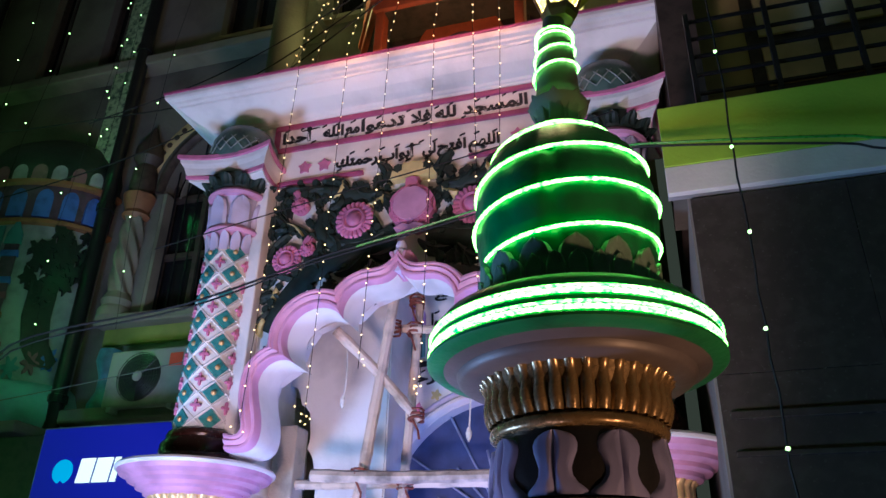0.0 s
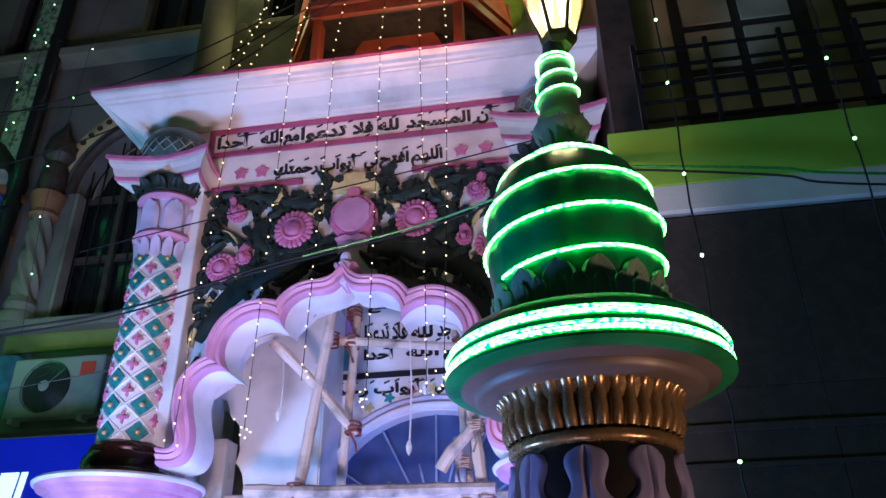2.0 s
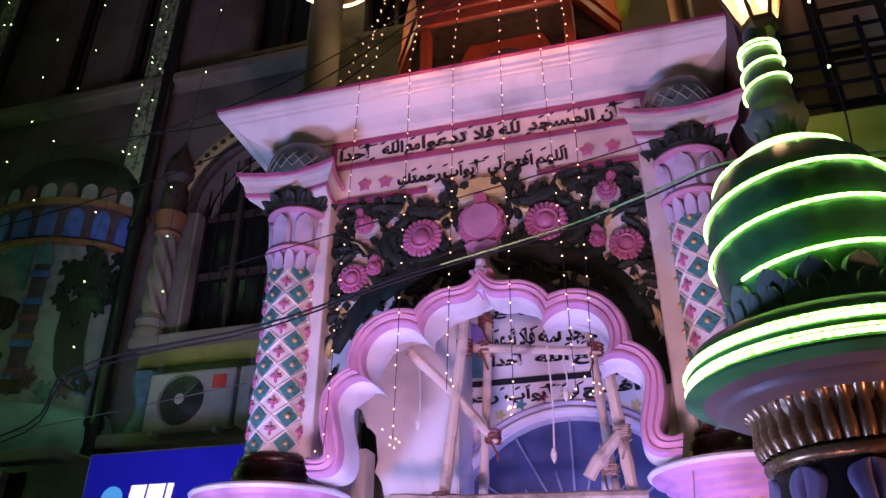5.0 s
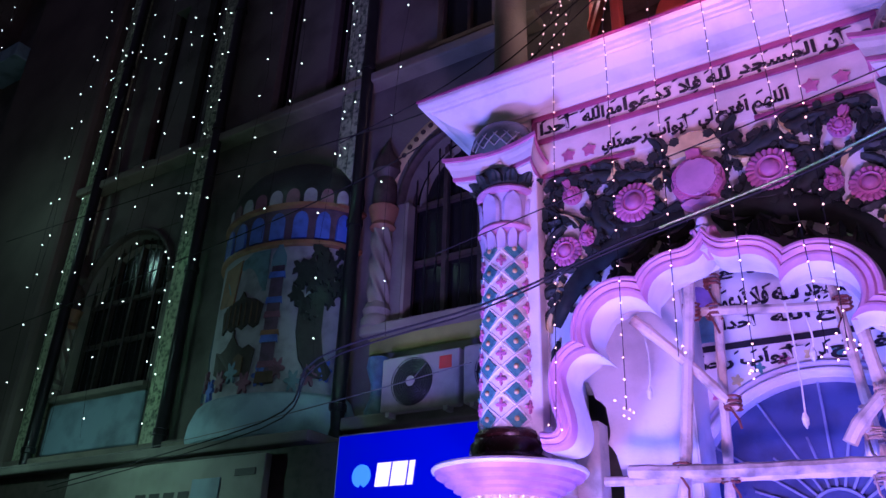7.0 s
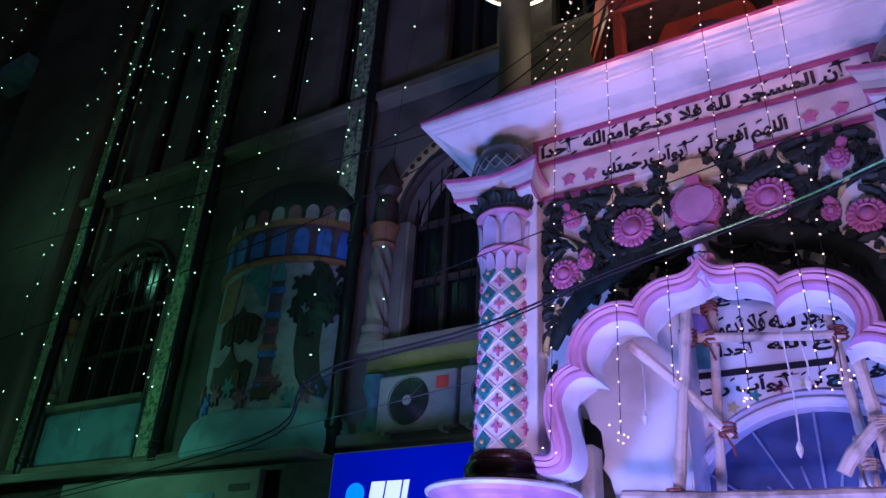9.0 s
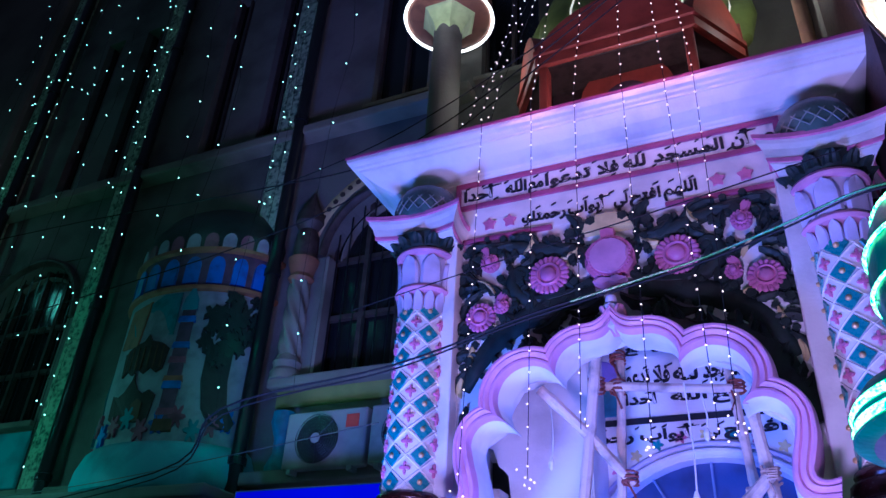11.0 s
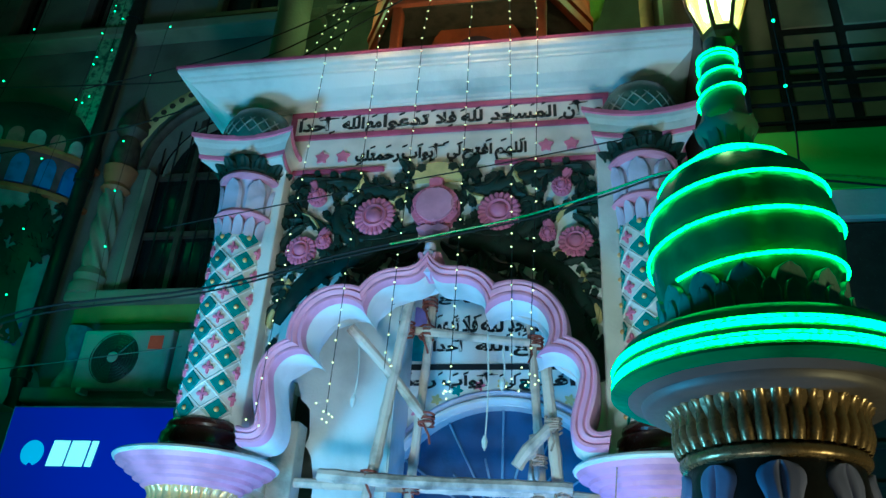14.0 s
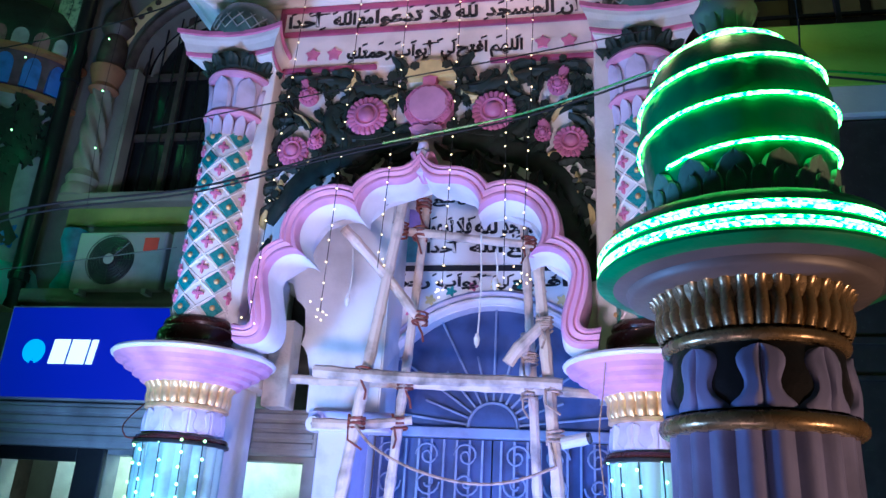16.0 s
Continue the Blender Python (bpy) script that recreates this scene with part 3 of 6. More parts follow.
for s in (-1, 1):
    rosette(s * 0.388 + 0.01, 3.915, 0.128, 22)
    rosette(s * 0.84 + 0.01, 3.69, 0.098, 18)
    rosette(s * 0.775, 4.075, 0.062, 14)
    rosette(s * 0.69, 3.745, 0.05, 12)

# central fruit medallion under a shell
def oval(cx, cz, rx, rz, dent=0.0, n=40):
    return [(cx + rx * math.cos(a) * (1 + 0.06 * math.cos(2 * a)), cz + rz * math.sin(a) + dent * max(0, math.cos((a + math.pi / 2) * 3)) * (1 if math.sin(a) < -0.8 else 0)) for a in [2 * math.pi * i / n for i in range(n)]]


part("medallion", plate(oval(0.005, 3.955, 0.145, 0.155, 0.03), -0.075, 0.0, bevel=0.022), ROSE, relief, "rose-red fruit medallion", True)
part("medallion_face", plate(oval(0.005, 3.965, 0.112, 0.118), -0.092, -0.07, bevel=0.012), PINK, relief, "pink raised oval", True)
part("medallion_leaf", plate([(-0.10, 3.80), (-0.04, 3.825), (0.0, 3.81), (0.04, 3.825), (0.10, 3.80), (0.04, 3.775), (0, 3.79), (-0.04, 3.775)], -0.09, 0.0), PINK, relief)
part("medallion_neck", plate([(-0.055, 4.09), (0.055, 4.09), (0.03, 4.13), (0.045, 4.165), (0.0, 4.18), (-0.045, 4.165), (-0.03, 4.13)], -0.07, 0.0, bevel=0.01), ROSE, relief)
shell = [(0.155 * (1 + 0.05 * math.cos(9 * a)) * math.cos(a), 4.17 + 0.12 * (1 + 0.06 * math.cos(18 * a)) * math.sin(a)) for a in [math.pi * i / 40 for i in range(41)]]
part("shell", plate(shell, -0.06, 0.0, bevel=0.01), YELLOW, relief, "pale yellow scallop shell")


def leaf(cx, cz, length, wide, turn, bend=0.25, m=LEAF, lobes=3, h=0.055):
    """A domed acanthus leaf with a lobed edge and a curved spine."""
    bm = bmesh.new()
    n = 14
    rows = []
    for i in range(n + 1):
        t = i / n
        w = wide * (math.sin(math.pi * min(1, t * 0.92 + 0.06)) ** 0.7) * (1 - 0.28 * abs(math.sin(lobes * math.pi * t)))
        x, z = t * length, bend * length * math.sin(math.pi * t * 0.9)
        rows.append([(x, z + w * u, -h * g) for u, g in ((-1, 0.0), (-0.85, 0.75), (-0.1, 1.0), (0, 0.72), (0.1, 1.0), (0.85, 0.75), (1, 0.0))])
    c, s = math.cos(radians(turn)), math.sin(radians(turn))
    vs = [[bm.verts.new((cx + x * c - z * s, y, cz + x * s + z * c)) for x, z, y in row] for row in rows]
    for a, b in zip(vs, vs[1:]):
        for k in range(6):
            bm.faces.new((a[k], a[k + 1], b[k + 1], b[k]))
    return part("leaf", bm, m, relief, "", True)


rng = random.Random(3)
for s in (-1, 1):
    def L(x, z, length, wide, turn, bend=0.25, m=LEAF, lobes=3):
        leaf(s * x, z, length, wide, turn if s > 0 else 180 - turn, bend * s, m, lobes)

    # scroll stems
    for pts, wid in (
        ([(0.10, 3.755), (0.32, 3.725), (0.52, 3.66), (0.70, 3.55), (0.84, 3.40), (0.93, 3.22)], (0.06, 0.085, 0.09, 0.085, 0.07, 0.04)),
        ([(0.12, 3.86), (0.22, 3.80), (0.34, 3.77), (0.50, 3.78), (0.60, 3.84), (0.63, 3.93), (0.58, 4.0), (0.52, 3.97), (0.54, 3.92)], (0.02, 0.035, 0.04, 0.045, 0.05, 0.05, 0.04, 0.03, 0.02)),
        ([(0.66, 3.72), (0.70, 3.85), (0.78, 3.92), (0.87, 3.97), (0.93, 4.05)], (0.015, 0.02, 0.022, 0.02, 0.01)),
        ([(0.13, 4.02), (0.20, 4.08), (0.30, 4.10), (0.42, 4.13), (0.55, 4.17), (0.70, 4.20), (0.85, 4.22)], (0.03, 0.05, 0.055, 0.055, 0.05, 0.045, 0.03)),
    ):
        line = smooth_path([(s * x, z, 0) for x, z in pts], 6)
        part("scroll_stem", ribbon(line, wid, 0.0, -0.05), LEAF, relief, "", True)
        # lobed leaf edges on both sides of the stem
        for k in range(2, len(line) - 2, 4):
            d = (line[k + 1] - line[k - 1]).normalized()
            half = wid[min(len(wid) - 1, int(k / (len(line) - 1) * (len(wid) - 1)))]
            for e in (-1, 1):
                if half < 0.03 and e < 0:
                    continue
                q = line[k] + Vector((-d.y, d.x, 0)) * e * (half + 0.008)
                r = rng.uniform(0.020, 0.030)
                ph = rng.uniform(0, 6)
                o = [(q.x + r * (0.85 + 0.2 * math.cos(4 * a + ph)) * math.cos(a), q.y + r * (0.85 + 0.2 * math.cos(4 * a + ph)) * math.sin(a)) for a in [2 * math.pi * m / 18 for m in range(18)]]
                part("leaf_lobe", plate(o, -0.040 - rng.uniform(0, 0.018), 0.0, bevel=0.007), LEAF, relief, "", True)
    for x, z, ln, w, a, b in (
        (0.17, 4.16, 0.20, 0.05, 60, 0.2), (0.20, 4.10, 0.22, 0.055, 30, -0.25), (0.44, 4.16, 0.22, 0.045, 20, 0.2), (0.62, 4.19, 0.20, 0.045, -35, 0.3),
        (0.80, 4.22, 0.18, 0.04, -20, 0.2), (0.88, 4.16, 0.12, 0.035, -80, 0.2), (0.86, 4.0, 0.15, 0.032, 62, 0.1), (0.87, 3.96, 0.15, 0.032, 25, 0.1), (0.86, 3.92, 0.15, 0.032, -10, 0.1),
        (0.84, 3.88, 0.15, 0.03, -42, 0.1), (0.93, 3.82, 0.12, 0.03, -75, 0.1), (0.95, 3.68, 0.10, 0.05, -60, 0.1), (0.90, 3.58, 0.12, 0.045, -40, 0.1), (0.78, 3.56, 0.12, 0.04, 10, 0.1),
        (0.60, 3.60, 0.16, 0.045, 35, 0.2), (0.48, 3.70, 0.15, 0.05, 60, 0.2), (0.22, 3.80, 0.14, 0.05, 80, -0.2), (0.14, 3.93, 0.12, 0.05, 70, 0.2), (0.56, 4.02, 0.13, 0.05, 120, 0.2), (0.66, 4.05, 0.12, 0.03, 75, 0.1),
        (0.92, 3.35, 0.20, 0.04, -70, 0.2), (0.86, 3.45, 0.18, 0.05, -20, 0.2), (0.91, 3.12, 0.18, 0.035, -85, 0.1), (0.30, 3.66, 0.22, 0.05, -25, -0.2), (0.05, 3.72, 0.22, 0.05, -15, -0.2), (0.52, 3.52, 0.22, 0.05, -38, -0.2)):
        L(x, z, ln, w, a, b)
    for x, z, ln, w, a in ((0.54, 4.10, 0.14, 0.035, 110), (0.30, 4.02, 0.12, 0.04, 150), (0.72, 3.62, 0.13, 0.03, -10), (0.74, 3.85, 0.16, 0.018, 40), (0.88, 3.50, 0.13, 0.03, -90), (0.95, 3.30, 0.12, 0.03, -90)):
        L(x, z, ln, w, a, 0.15, YELLOW, 1)


for s in (-1, 1):
    for x, z, turn in ((0.80, 4.155, 60), (0.70, 3.80, 120)):
        t = radians(turn if s > 0 else 180 - turn)
        ax, ux = Vector((math.cos(t), math.sin(t))), Vector((-math.sin(t), math.cos(t)))
        o = [Vector((s * x, z)) + ax * (0.044 * p) + ux * (0.030 * q) for p, q in ((-1, 0), (-0.6, 0.8), (0.2, 1.0), (1.0, 0.75), (0.75, 0.3), (1.15, 0), (0.75, -0.3), (1.0, -0.75), (0.2, -1.0), (-0.6, -0.8))]
        part("tulip_bud", plate([(p.x, p.y) for p in o], -0.06, 0.0, bevel=0.01), ROSETTE, relief, "pink tulip bud", True)
_b = bmesh.new()
bmesh.ops.create_icosphere(_b, subdivisions=1, radius=0.008)
BEAD = mesh_of("medallion_bead", _b, ROSETTE, True)
for i in range(34):
    a = 2 * math.pi * i / 34
    placed("medallion_bead", BEAD, relief, Matrix.Translation((0.005 + 0.124 * math.cos(a), -0.077, 3.962 + 0.133 * math.sin(a))))

# dark foliage that hugs the arch, and round leaf lobes that fill the ground
for s in (-1, 1):
    edge = []
    for i in range(3):
        for j in range(0, 19):
            t = j / 18
            if i == 2 and t > 0.62:
                break
            edge.append((AC + s * foil_point(i, t, 1.0).x * 1.03, foil_point(i, t, 1.0).y + 0.075))
    edge = edge[2:]
    smoothed = [(sum(q[0] for q in edge[max(0, k - 4):k + 5]) / len(edge[max(0, k - 4):k + 5]), sum(q[1] for q in edge[max(0, k - 4):k + 5]) / len(edge[max(0, k - 4):k + 5])) for k in range(len(edge))]
    part("arch_foliage", ribbon(smoothed[::2], (0.07, 0.10, 0.11, 0.10, 0.09, 0.05), 0.0, -0.07), LEAF, relief, "dark green foliage along the arch", True)
    rng = random.Random(21)
    for k in range(26):
        q = smoothed[int(len(smoothed) * (0.05 + 0.92 * k / 26))]
        leaf(q[0] + s * rng.uniform(-0.02, 0.02), q[1] + 0.05, rng.uniform(0.09, 0.14), rng.uniform(0.03, 0.045), (70 if s > 0 else 110) + rng.uniform(-50, 50), rng.uniform(-0.3, 0.3))
    for x, z in ((0.23, 4.0), (0.25, 3.9), (0.22, 3.84), (0.30, 3.79), (0.42, 3.74), (0.22, 4.08), (0.64, 4.1), (0.86, 4.12), (0.92, 4.19), (0.95, 4.08), (0.68, 3.66), (0.76, 3.6), (0.93, 3.62), (0.95, 3.55), (0.94, 3.46), (0.90, 3.4), (0.62, 3.98), (0.16, 4.22), (0.10, 4.25), (0.24, 4.2), (0.70, 3.95), (0.97, 3.98), (0.97, 3.90), (0.60, 3.74), (0.36, 4.18), (0.52, 4.22), (0.75, 4.16)):
        n = rng.choice((5, 6, 7))
        r = rng.uniform(0.026, 0.043)
        o = [(s * x + r * (0.82 + 0.22 * math.cos(n * a + k)) * math.cos(a), z + r * (0.82 + 0.22 * math.cos(n * a + k)) * math.sin(a)) for a in [2 * math.pi * i / 24 for i in range(24)]]
        part("leaf_lobe", plate(o, -0.045 - rng.uniform(0, 0.02), 0.0, bevel=0.008), LEAF, relief, "", True)


# ---- gate: columns ----
def petal_ring(name, z0, z1, r, n, material, parent, cx, cy, out=0.03, thick=0.014, lobed=False):
    """A ring of upright rounded petals that lean outwards at the top."""
    bm = bmesh.new()
    w = 0.96 * 2 * math.pi * r / n / 2
    rows = 14 if lobed else 9
    grid = []
    for k in range(rows + 1):
        t = k / rows
        ww = w * (1.0 if t < 0.55 else math.sqrt(max(0.012, 1 - ((t - 0.55) / 0.45) ** 2)))
        rr = out * t * t + (0.22 * out * math.sin(2 * math.pi * t) if lobed else 0)
        if lobed:
            ww = 1.05 * w * (r + rr) / r * (1.0 if t < 0.76 else math.sqrt(max(0.02, 1 - ((t - 0.76) / 0.24) ** 2)))
        z = z0 + (z1 - z0) * t
        section = ((-1, -0.004), (-0.8, thick * 0.5), (-0.45, thick * 0.95), (0, thick * 1.12), (0.45, thick * 0.95), (0.8, thick * 0.5), (1, -0.004)) if lobed else ((-1, 0), (-0.82, thick * 0.8), (-0.4, thick), (0, thick * 0.7), (0.4, thick), (0.82, thick * 0.8), (1, 0))
        grid.append([bm.verts.new((rr + h * (1 if not lobed or t < 0.7 else 1.0 + 0.35 * (t - 0.7) / 0.3), ww * u, z)) for u, h in section])
    for a, b in zip(grid, grid[1:]):
        for i in range(6):
            bm.faces.new((a[i], a[i + 1], b[i + 1], b[i]))
    bm.faces.new(grid[-1])
    me = mesh_of(name, bm, material, True)
    for i in range(n):
        a = 360 * i / n
        placed(name, me, parent, pose(cx, cy, 0, 0, 0, a) @ Matrix.Translation((r, 0, 0)))


def shared(name, outline, depth, material, smooth=False):
    """A small raised plate, facing +x, from an outline in y and z."""
    bm = bmesh.new()
    f = [bm.verts.new((depth, a * 0.93, b * 0.93)) for a, b in outline]
    g = [bm.verts.new((-0.004, a, b)) for a, b in outline]
    bm.faces.new(f)
    n = len(outline)
    for i in range(n):
        bm.faces.new((f[i], f[(i + 1) % n], g[(i + 1) % n], g[i]))
    return mesh_of(name, bm, material, smooth)


RH, RW = 0.064, 0.064
TILE = shared("diamond_tile", [(0, RH), (RW, 0), (0, -RH), (-RW, 0)], 0.006, TEAL)
FLOWER = shared("quatrefoil", [(0.034 * (0.62 + 0.38 * math.cos(4 * a)) * math.cos(a), 0.040 * (0.62 + 0.38 * math.cos(4 * a)) * math.sin(a)) for a in [2 * math.pi * i / 32 for i in range(32)]], 0.012, ROSE)
_b = bmesh.new()
bmesh.ops.create_uvsphere(_b, u_segments=10, v_segments=6, radius=0.016)
BOSS = mesh_of("boss", _b, GOLD, True)


def lotus_leaf(z0, high, r0, n, material):
    """A broad lotus leaf in soft relief, facing +x, one of n round a band; neighbours meet at the foot."""
    shape = ((0.0, 1.0), (0.06, 0.99), (0.12, 0.88), (0.20, 0.68), (0.30, 0.56), (0.42, 0.54), (0.54, 0.62), (0.66, 0.72), (0.78, 0.75), (0.87, 0.68), (0.94, 0.52), (0.985, 0.28), (1.0, 0.06))
    across = [-1.0, -0.93, -0.78, -0.6, -0.45, -0.33, -0.2, -0.08, 0.0, 0.08, 0.2, 0.33, 0.45, 0.6, 0.78, 0.93, 1.0]
    bm = bmesh.new()
    rows = []
    for t, half in shape:
        row = []
        for u in across:
            swell = 1 - u ** 6 - 0.55 * math.exp(-(u / 0.09) ** 2) - 0.16 * math.exp(-((abs(u) - 0.5) / 0.10) ** 2)
            r = r0 - 0.002 + 0.016 * max(0.0, swell) * (0.55 + 0.45 * math.sin(math.pi * min(1.0, t + 0.15)))
            a = u * half * math.pi / n
            row.append(bm.verts.new((r * math.cos(a), r * math.sin(a), z0 + high * t)))
        rows.append(row)
    for p, q in zip(rows, rows[1:]):
        for k in range(len(across) - 1):
            bm.faces.new((p[k], p[k + 1], q[k + 1], q[k]))
    return mesh_of("carved_leaf", bm, material, True)


def gate_column(cx, cy):
    col = thing("gate_column", (cx, cy, 0), "white gate column with teal diamonds, pink flowers and gold bosses", "column", "columns of the gate")
    c = (cx, cy)
    flutes = lambda a, r, z: r * (1 + 0.09 * abs(math.sin(8 * a)))
    part("fluted_shaft", lathe([(0.21, 0.0), (0.21, 1.92)], 96, c, flutes), SHAFTGLOSS, col, "glossy pale aqua fluted lower shaft", True)
    part("shaft_ring", lathe([(0.20, 1.915), (0.235, 1.92), (0.245, 1.935), (0.235, 1.95), (0.20, 1.955)], 40, c), MAROON, col, "dark gilt ring", True)
    part("leaf_band", lathe([(0.205, 1.95), (0.215, 2.0), (0.21, 2.06), (0.195, 2.10)], 40, c), LILAC, col, "lilac band with carved leaves", True)
    band = lotus_leaf(1.966, 0.116, 0.206, 11, LILAC)
    for i in range(11):
        placed("band_leaf", band, col, pose(cx, cy, 0, 0, 0, 360 / 11 * i - 90))
    part("bead_ring", lathe([(0.19, 2.09), (0.222, 2.097), (0.222, 2.112), (0.19, 2.12)], 40, c), GOLD, col, "", True)
    part("gold_collar", lathe([(0.195, 2.11), (0.20, 2.16), (0.225, 2.22), (0.23, 2.235)], 40, c), GOLD, col, "gold petal collar", True)
    petal_ring("collar_petal", 2.115, 2.235, 0.203, 26, GOLD, col, cx, cy, 0.035, 0.013, True)
    part("pink_bowl", lathe([(0.25, 2.225), (0.27, 2.235), (0.275, 2.255), (0.315, 2.265), (0.32, 2.285), (0.365, 2.30), (0.37, 2.318), (0.415, 2.335), (0.425, 2.355), (0.43, 2.362)], 56, c), PINK, col, "stepped pink bowl", True)
    part("bowl_rim", lathe([(0.425, 2.358), (0.44, 2.362), (0.445, 2.375), (0.435, 2.388), (0.25, 2.395)], 56, c), WHITE, col, "white rim", True)
    part("dark_base", lathe([(0.245, 2.385), (0.25, 2.42), (0.24, 2.445), (0.225, 2.455), (0.232, 2.475), (0.225, 2.52), (0.20, 2.545), (0.205, 2.56), (0.195, 2.585), (0.172, 2.6)], 48, c), MAROON, col, "dark maroon moulded base", True)
    part("shaft", lathe([(0.168, 2.58), (0.158, 3.2), (0.153, 3.75)], 48, c), WHITE, col, "", True)
    dz = 0.152
    for k in range(16):
        z = 2.645 + k * dz / 2
        r = 0.168 - (z - 2.58) * 0.0128
        if z > 3.72:
            break
        for i in range(6):
            a = 60 * i + (30 if k % 2 else 0) + 12
            if k % 2 == 0:
                m = pose(cx, cy, z, 0, 0, a) @ Matrix.Translation((r + 0.002, 0, 0))
                placed("diamond_tile", TILE, col, m)
                placed("boss", BOSS, col, pose(cx, cy, z, 0, 0, a) @ Matrix.Translation((r + 0.008, 0, 0)))
            else:
                placed("quatrefoil", FLOWER, col, pose(cx, cy, z, 0, 0, a) @ Matrix.Translation((r + 0.003, 0, 0)))
    # raised lattice strips wind both ways round the shaft
    for turn in (-1, 1):
        for i in range(6):
            pts = []
            for k in range(46):
                z = 2.59 + k * 0.025
                a = radians(60 * i + 12 + 30) + turn * radians(60) * (z - 2.645) / dz
                r = 0.170 - (z - 2.58) * 0.0128
                pts.append((cx + r * math.cos(a), cy + r * math.sin(a), z))
            part("lattice_strip", tube(pts, 0.006, 5), WHITE, col, "", True)
    petal_ring("hanging_petal", 3.72, 3.85, 0.152, 14, LILAC, col, cx, cy, 0.02, 0.014)
    part("pink_ring", lathe([(0.155, 3.845), (0.185, 3.85), (0.195, 3.87), (0.185, 3.89), (0.155, 3.895)], 40, c), PINK, col, "", True)
    part("neck", lathe([(0.15, 3.89), (0.152, 4.0), (0.165, 4.13)], 40, c), LILAC, col, "", True)
    petal_ring("acanthus_panel", 3.90, 4.11, 0.156, 7, LILAC, col, cx, cy, 0.018, 0.024)
    part("pink_ring", lathe([(0.165, 4.115), (0.195, 4.12), (0.205, 4.14), (0.195, 4.16), (0.165, 4.165)], 40, c), PINK, col, "", True)
    part("capital_core", lathe([(0.175, 4.16), (0.20, 4.2), (0.22, 4.27)], 32, c), LEAF, col, "", True)
    petal_ring("capital_leaf", 4.172, 4.236, 0.188, 13, LEAF, col, cx, cy, 0.045, 0.036)

    # abacus with hollow sides and sharp flared corners
    def ring(half, hollow):
        out = []
        for k in range(4):
            for i in range(10):
                u = -1 + 2 * i / 10
                x, y = half * u, -half + hollow * (1 - u * u)
                a = math.pi / 2 * k
                out.append((cx + x * math.cos(a) - y * math.sin(a), cy + 0.06 + x * math.sin(a) + y * math.cos(a)))
        return out

    def slab(name, levels, m, label=""):
        bm = bmesh.new()
        rings = [[bm.verts.new((x, y, z)) for x, y in ring(h, hol)] for h, hol, z in levels]
        for a, b in zip(rings, rings[1:]):
            for i in range(40):
                bm.faces.new((a[i], a[(i + 1) % 40], b[(i + 1) % 40], b[i]))
        bm.faces.new(rings[0])
        bm.faces.new(rings[-1])
        part(name, bm, m, col, label)

    slab("abacus_lower", [(0.278, 0.05, 4.250), (0.288, 0.05, 4.252), (0.292, 0.052, 4.276), (0.28, 0.05, 4.280)], ROSE, "crimson lower edge")
    slab("abacus", [(0.20, 0.02, 4.232), (0.274, 0.045, 4.236), (0.278, 0.05, 4.268), (0.292, 0.06, 4.285), (0.305, 0.065, 4.33), (0.325, 0.07, 4.36), (0.33, 0.07, 4.385)], WHITE, "white hollow-sided abacus")
    slab("abacus_upper", [(0.33, 0.07, 4.385), (0.345, 0.07, 4.39), (0.345, 0.07, 4.418), (0.33, 0.07, 4.424)], ROSE, "crimson upper edge")
    # lattice hump on the capital
    hump = part("lattice_hump", lathe([(0.20, 4.41), (0.225, 4.47), (0.22, 4.56), (0.18, 4.64), (0.10, 4.69), (0.01, 4.705)], 40, (cx, cy - 0.03)), HUMPGREEN, col, "grey-green hump with a diamond lattice", True)
    for turn in (-1, 1):
        for i in range(18):
            pts = []
            for k in range(13):
                t = k / 12
                z = 4.42 + 0.25 * t
                r = 0.232 * math.cos(min(1.0, max(0, (z - 4.47) / 0.24)) * math.pi / 2) ** 0.62
                a = radians(20 * i) + turn * radians(52) * t
                pts.append((cx + r * math.cos(a), cy - 0.03 + r * math.sin(a), z))
            part("lattice_strip", tube(pts, 0.0045, 4), LATTICE, hump)
    return col


gate_column(GX0, -0.08)
gate_column(GX1, -0.08)


# ---- lamp pillar beside the path ----
PX, PY = 1.248, -2.43
pillar = thing("lamp_pillar", (PX, PY, 0), "dark minaret-shaped lamp pillar wound with bright green neon", "lamp pillar")
pc = (PX, PY)
part("shaft", lathe([(0.155, 0.0), (0.163, 1.0), (0.166, 1.75)], 120, pc, lambda a, r, z: r * (1 - 0.07 * (abs(math.sin(10 * a)) ** 3))), SLATE, pillar, "dark blue-grey fluted shaft", True)
part("ring", lathe([(0.15, 1.747)] + [(0.170 + 0.016 * math.cos(radians(q)), 1.765 + 0.017 * math.sin(radians(q))) for q in range(-90, 91, 18)] + [(0.15, 1.783)], 56, pc), BRONZE, pillar, "worn bronze ring", True)
part("leaf_band", lathe([(0.162, 1.78), (0.168, 1.825), (0.165, 1.88), (0.158, 1.908)], 56, pc), IRON, pillar, "", True)
hl = lotus_leaf(1.785, 0.112, 0.165, 9, SLATE)
for i in range(9):
    placed("carved_leaf", hl, pillar, pose(PX, PY, 0, 0, 0, 40 * i - 98))
part("ring", lathe([(0.15, 1.904)] + [(0.163 + 0.011 * math.cos(radians(q)), 1.918 + 0.013 * math.sin(radians(q))) for q in range(-90, 91, 18)] + [(0.15, 1.932)], 56, pc), BRONZE, pillar, "", True)
part("petal_collar", lathe([(0.160, 1.928), (0.165, 1.956), (0.180, 2.0), (0.193, 2.03)], 56, pc), BRONZE, pillar, "", True)
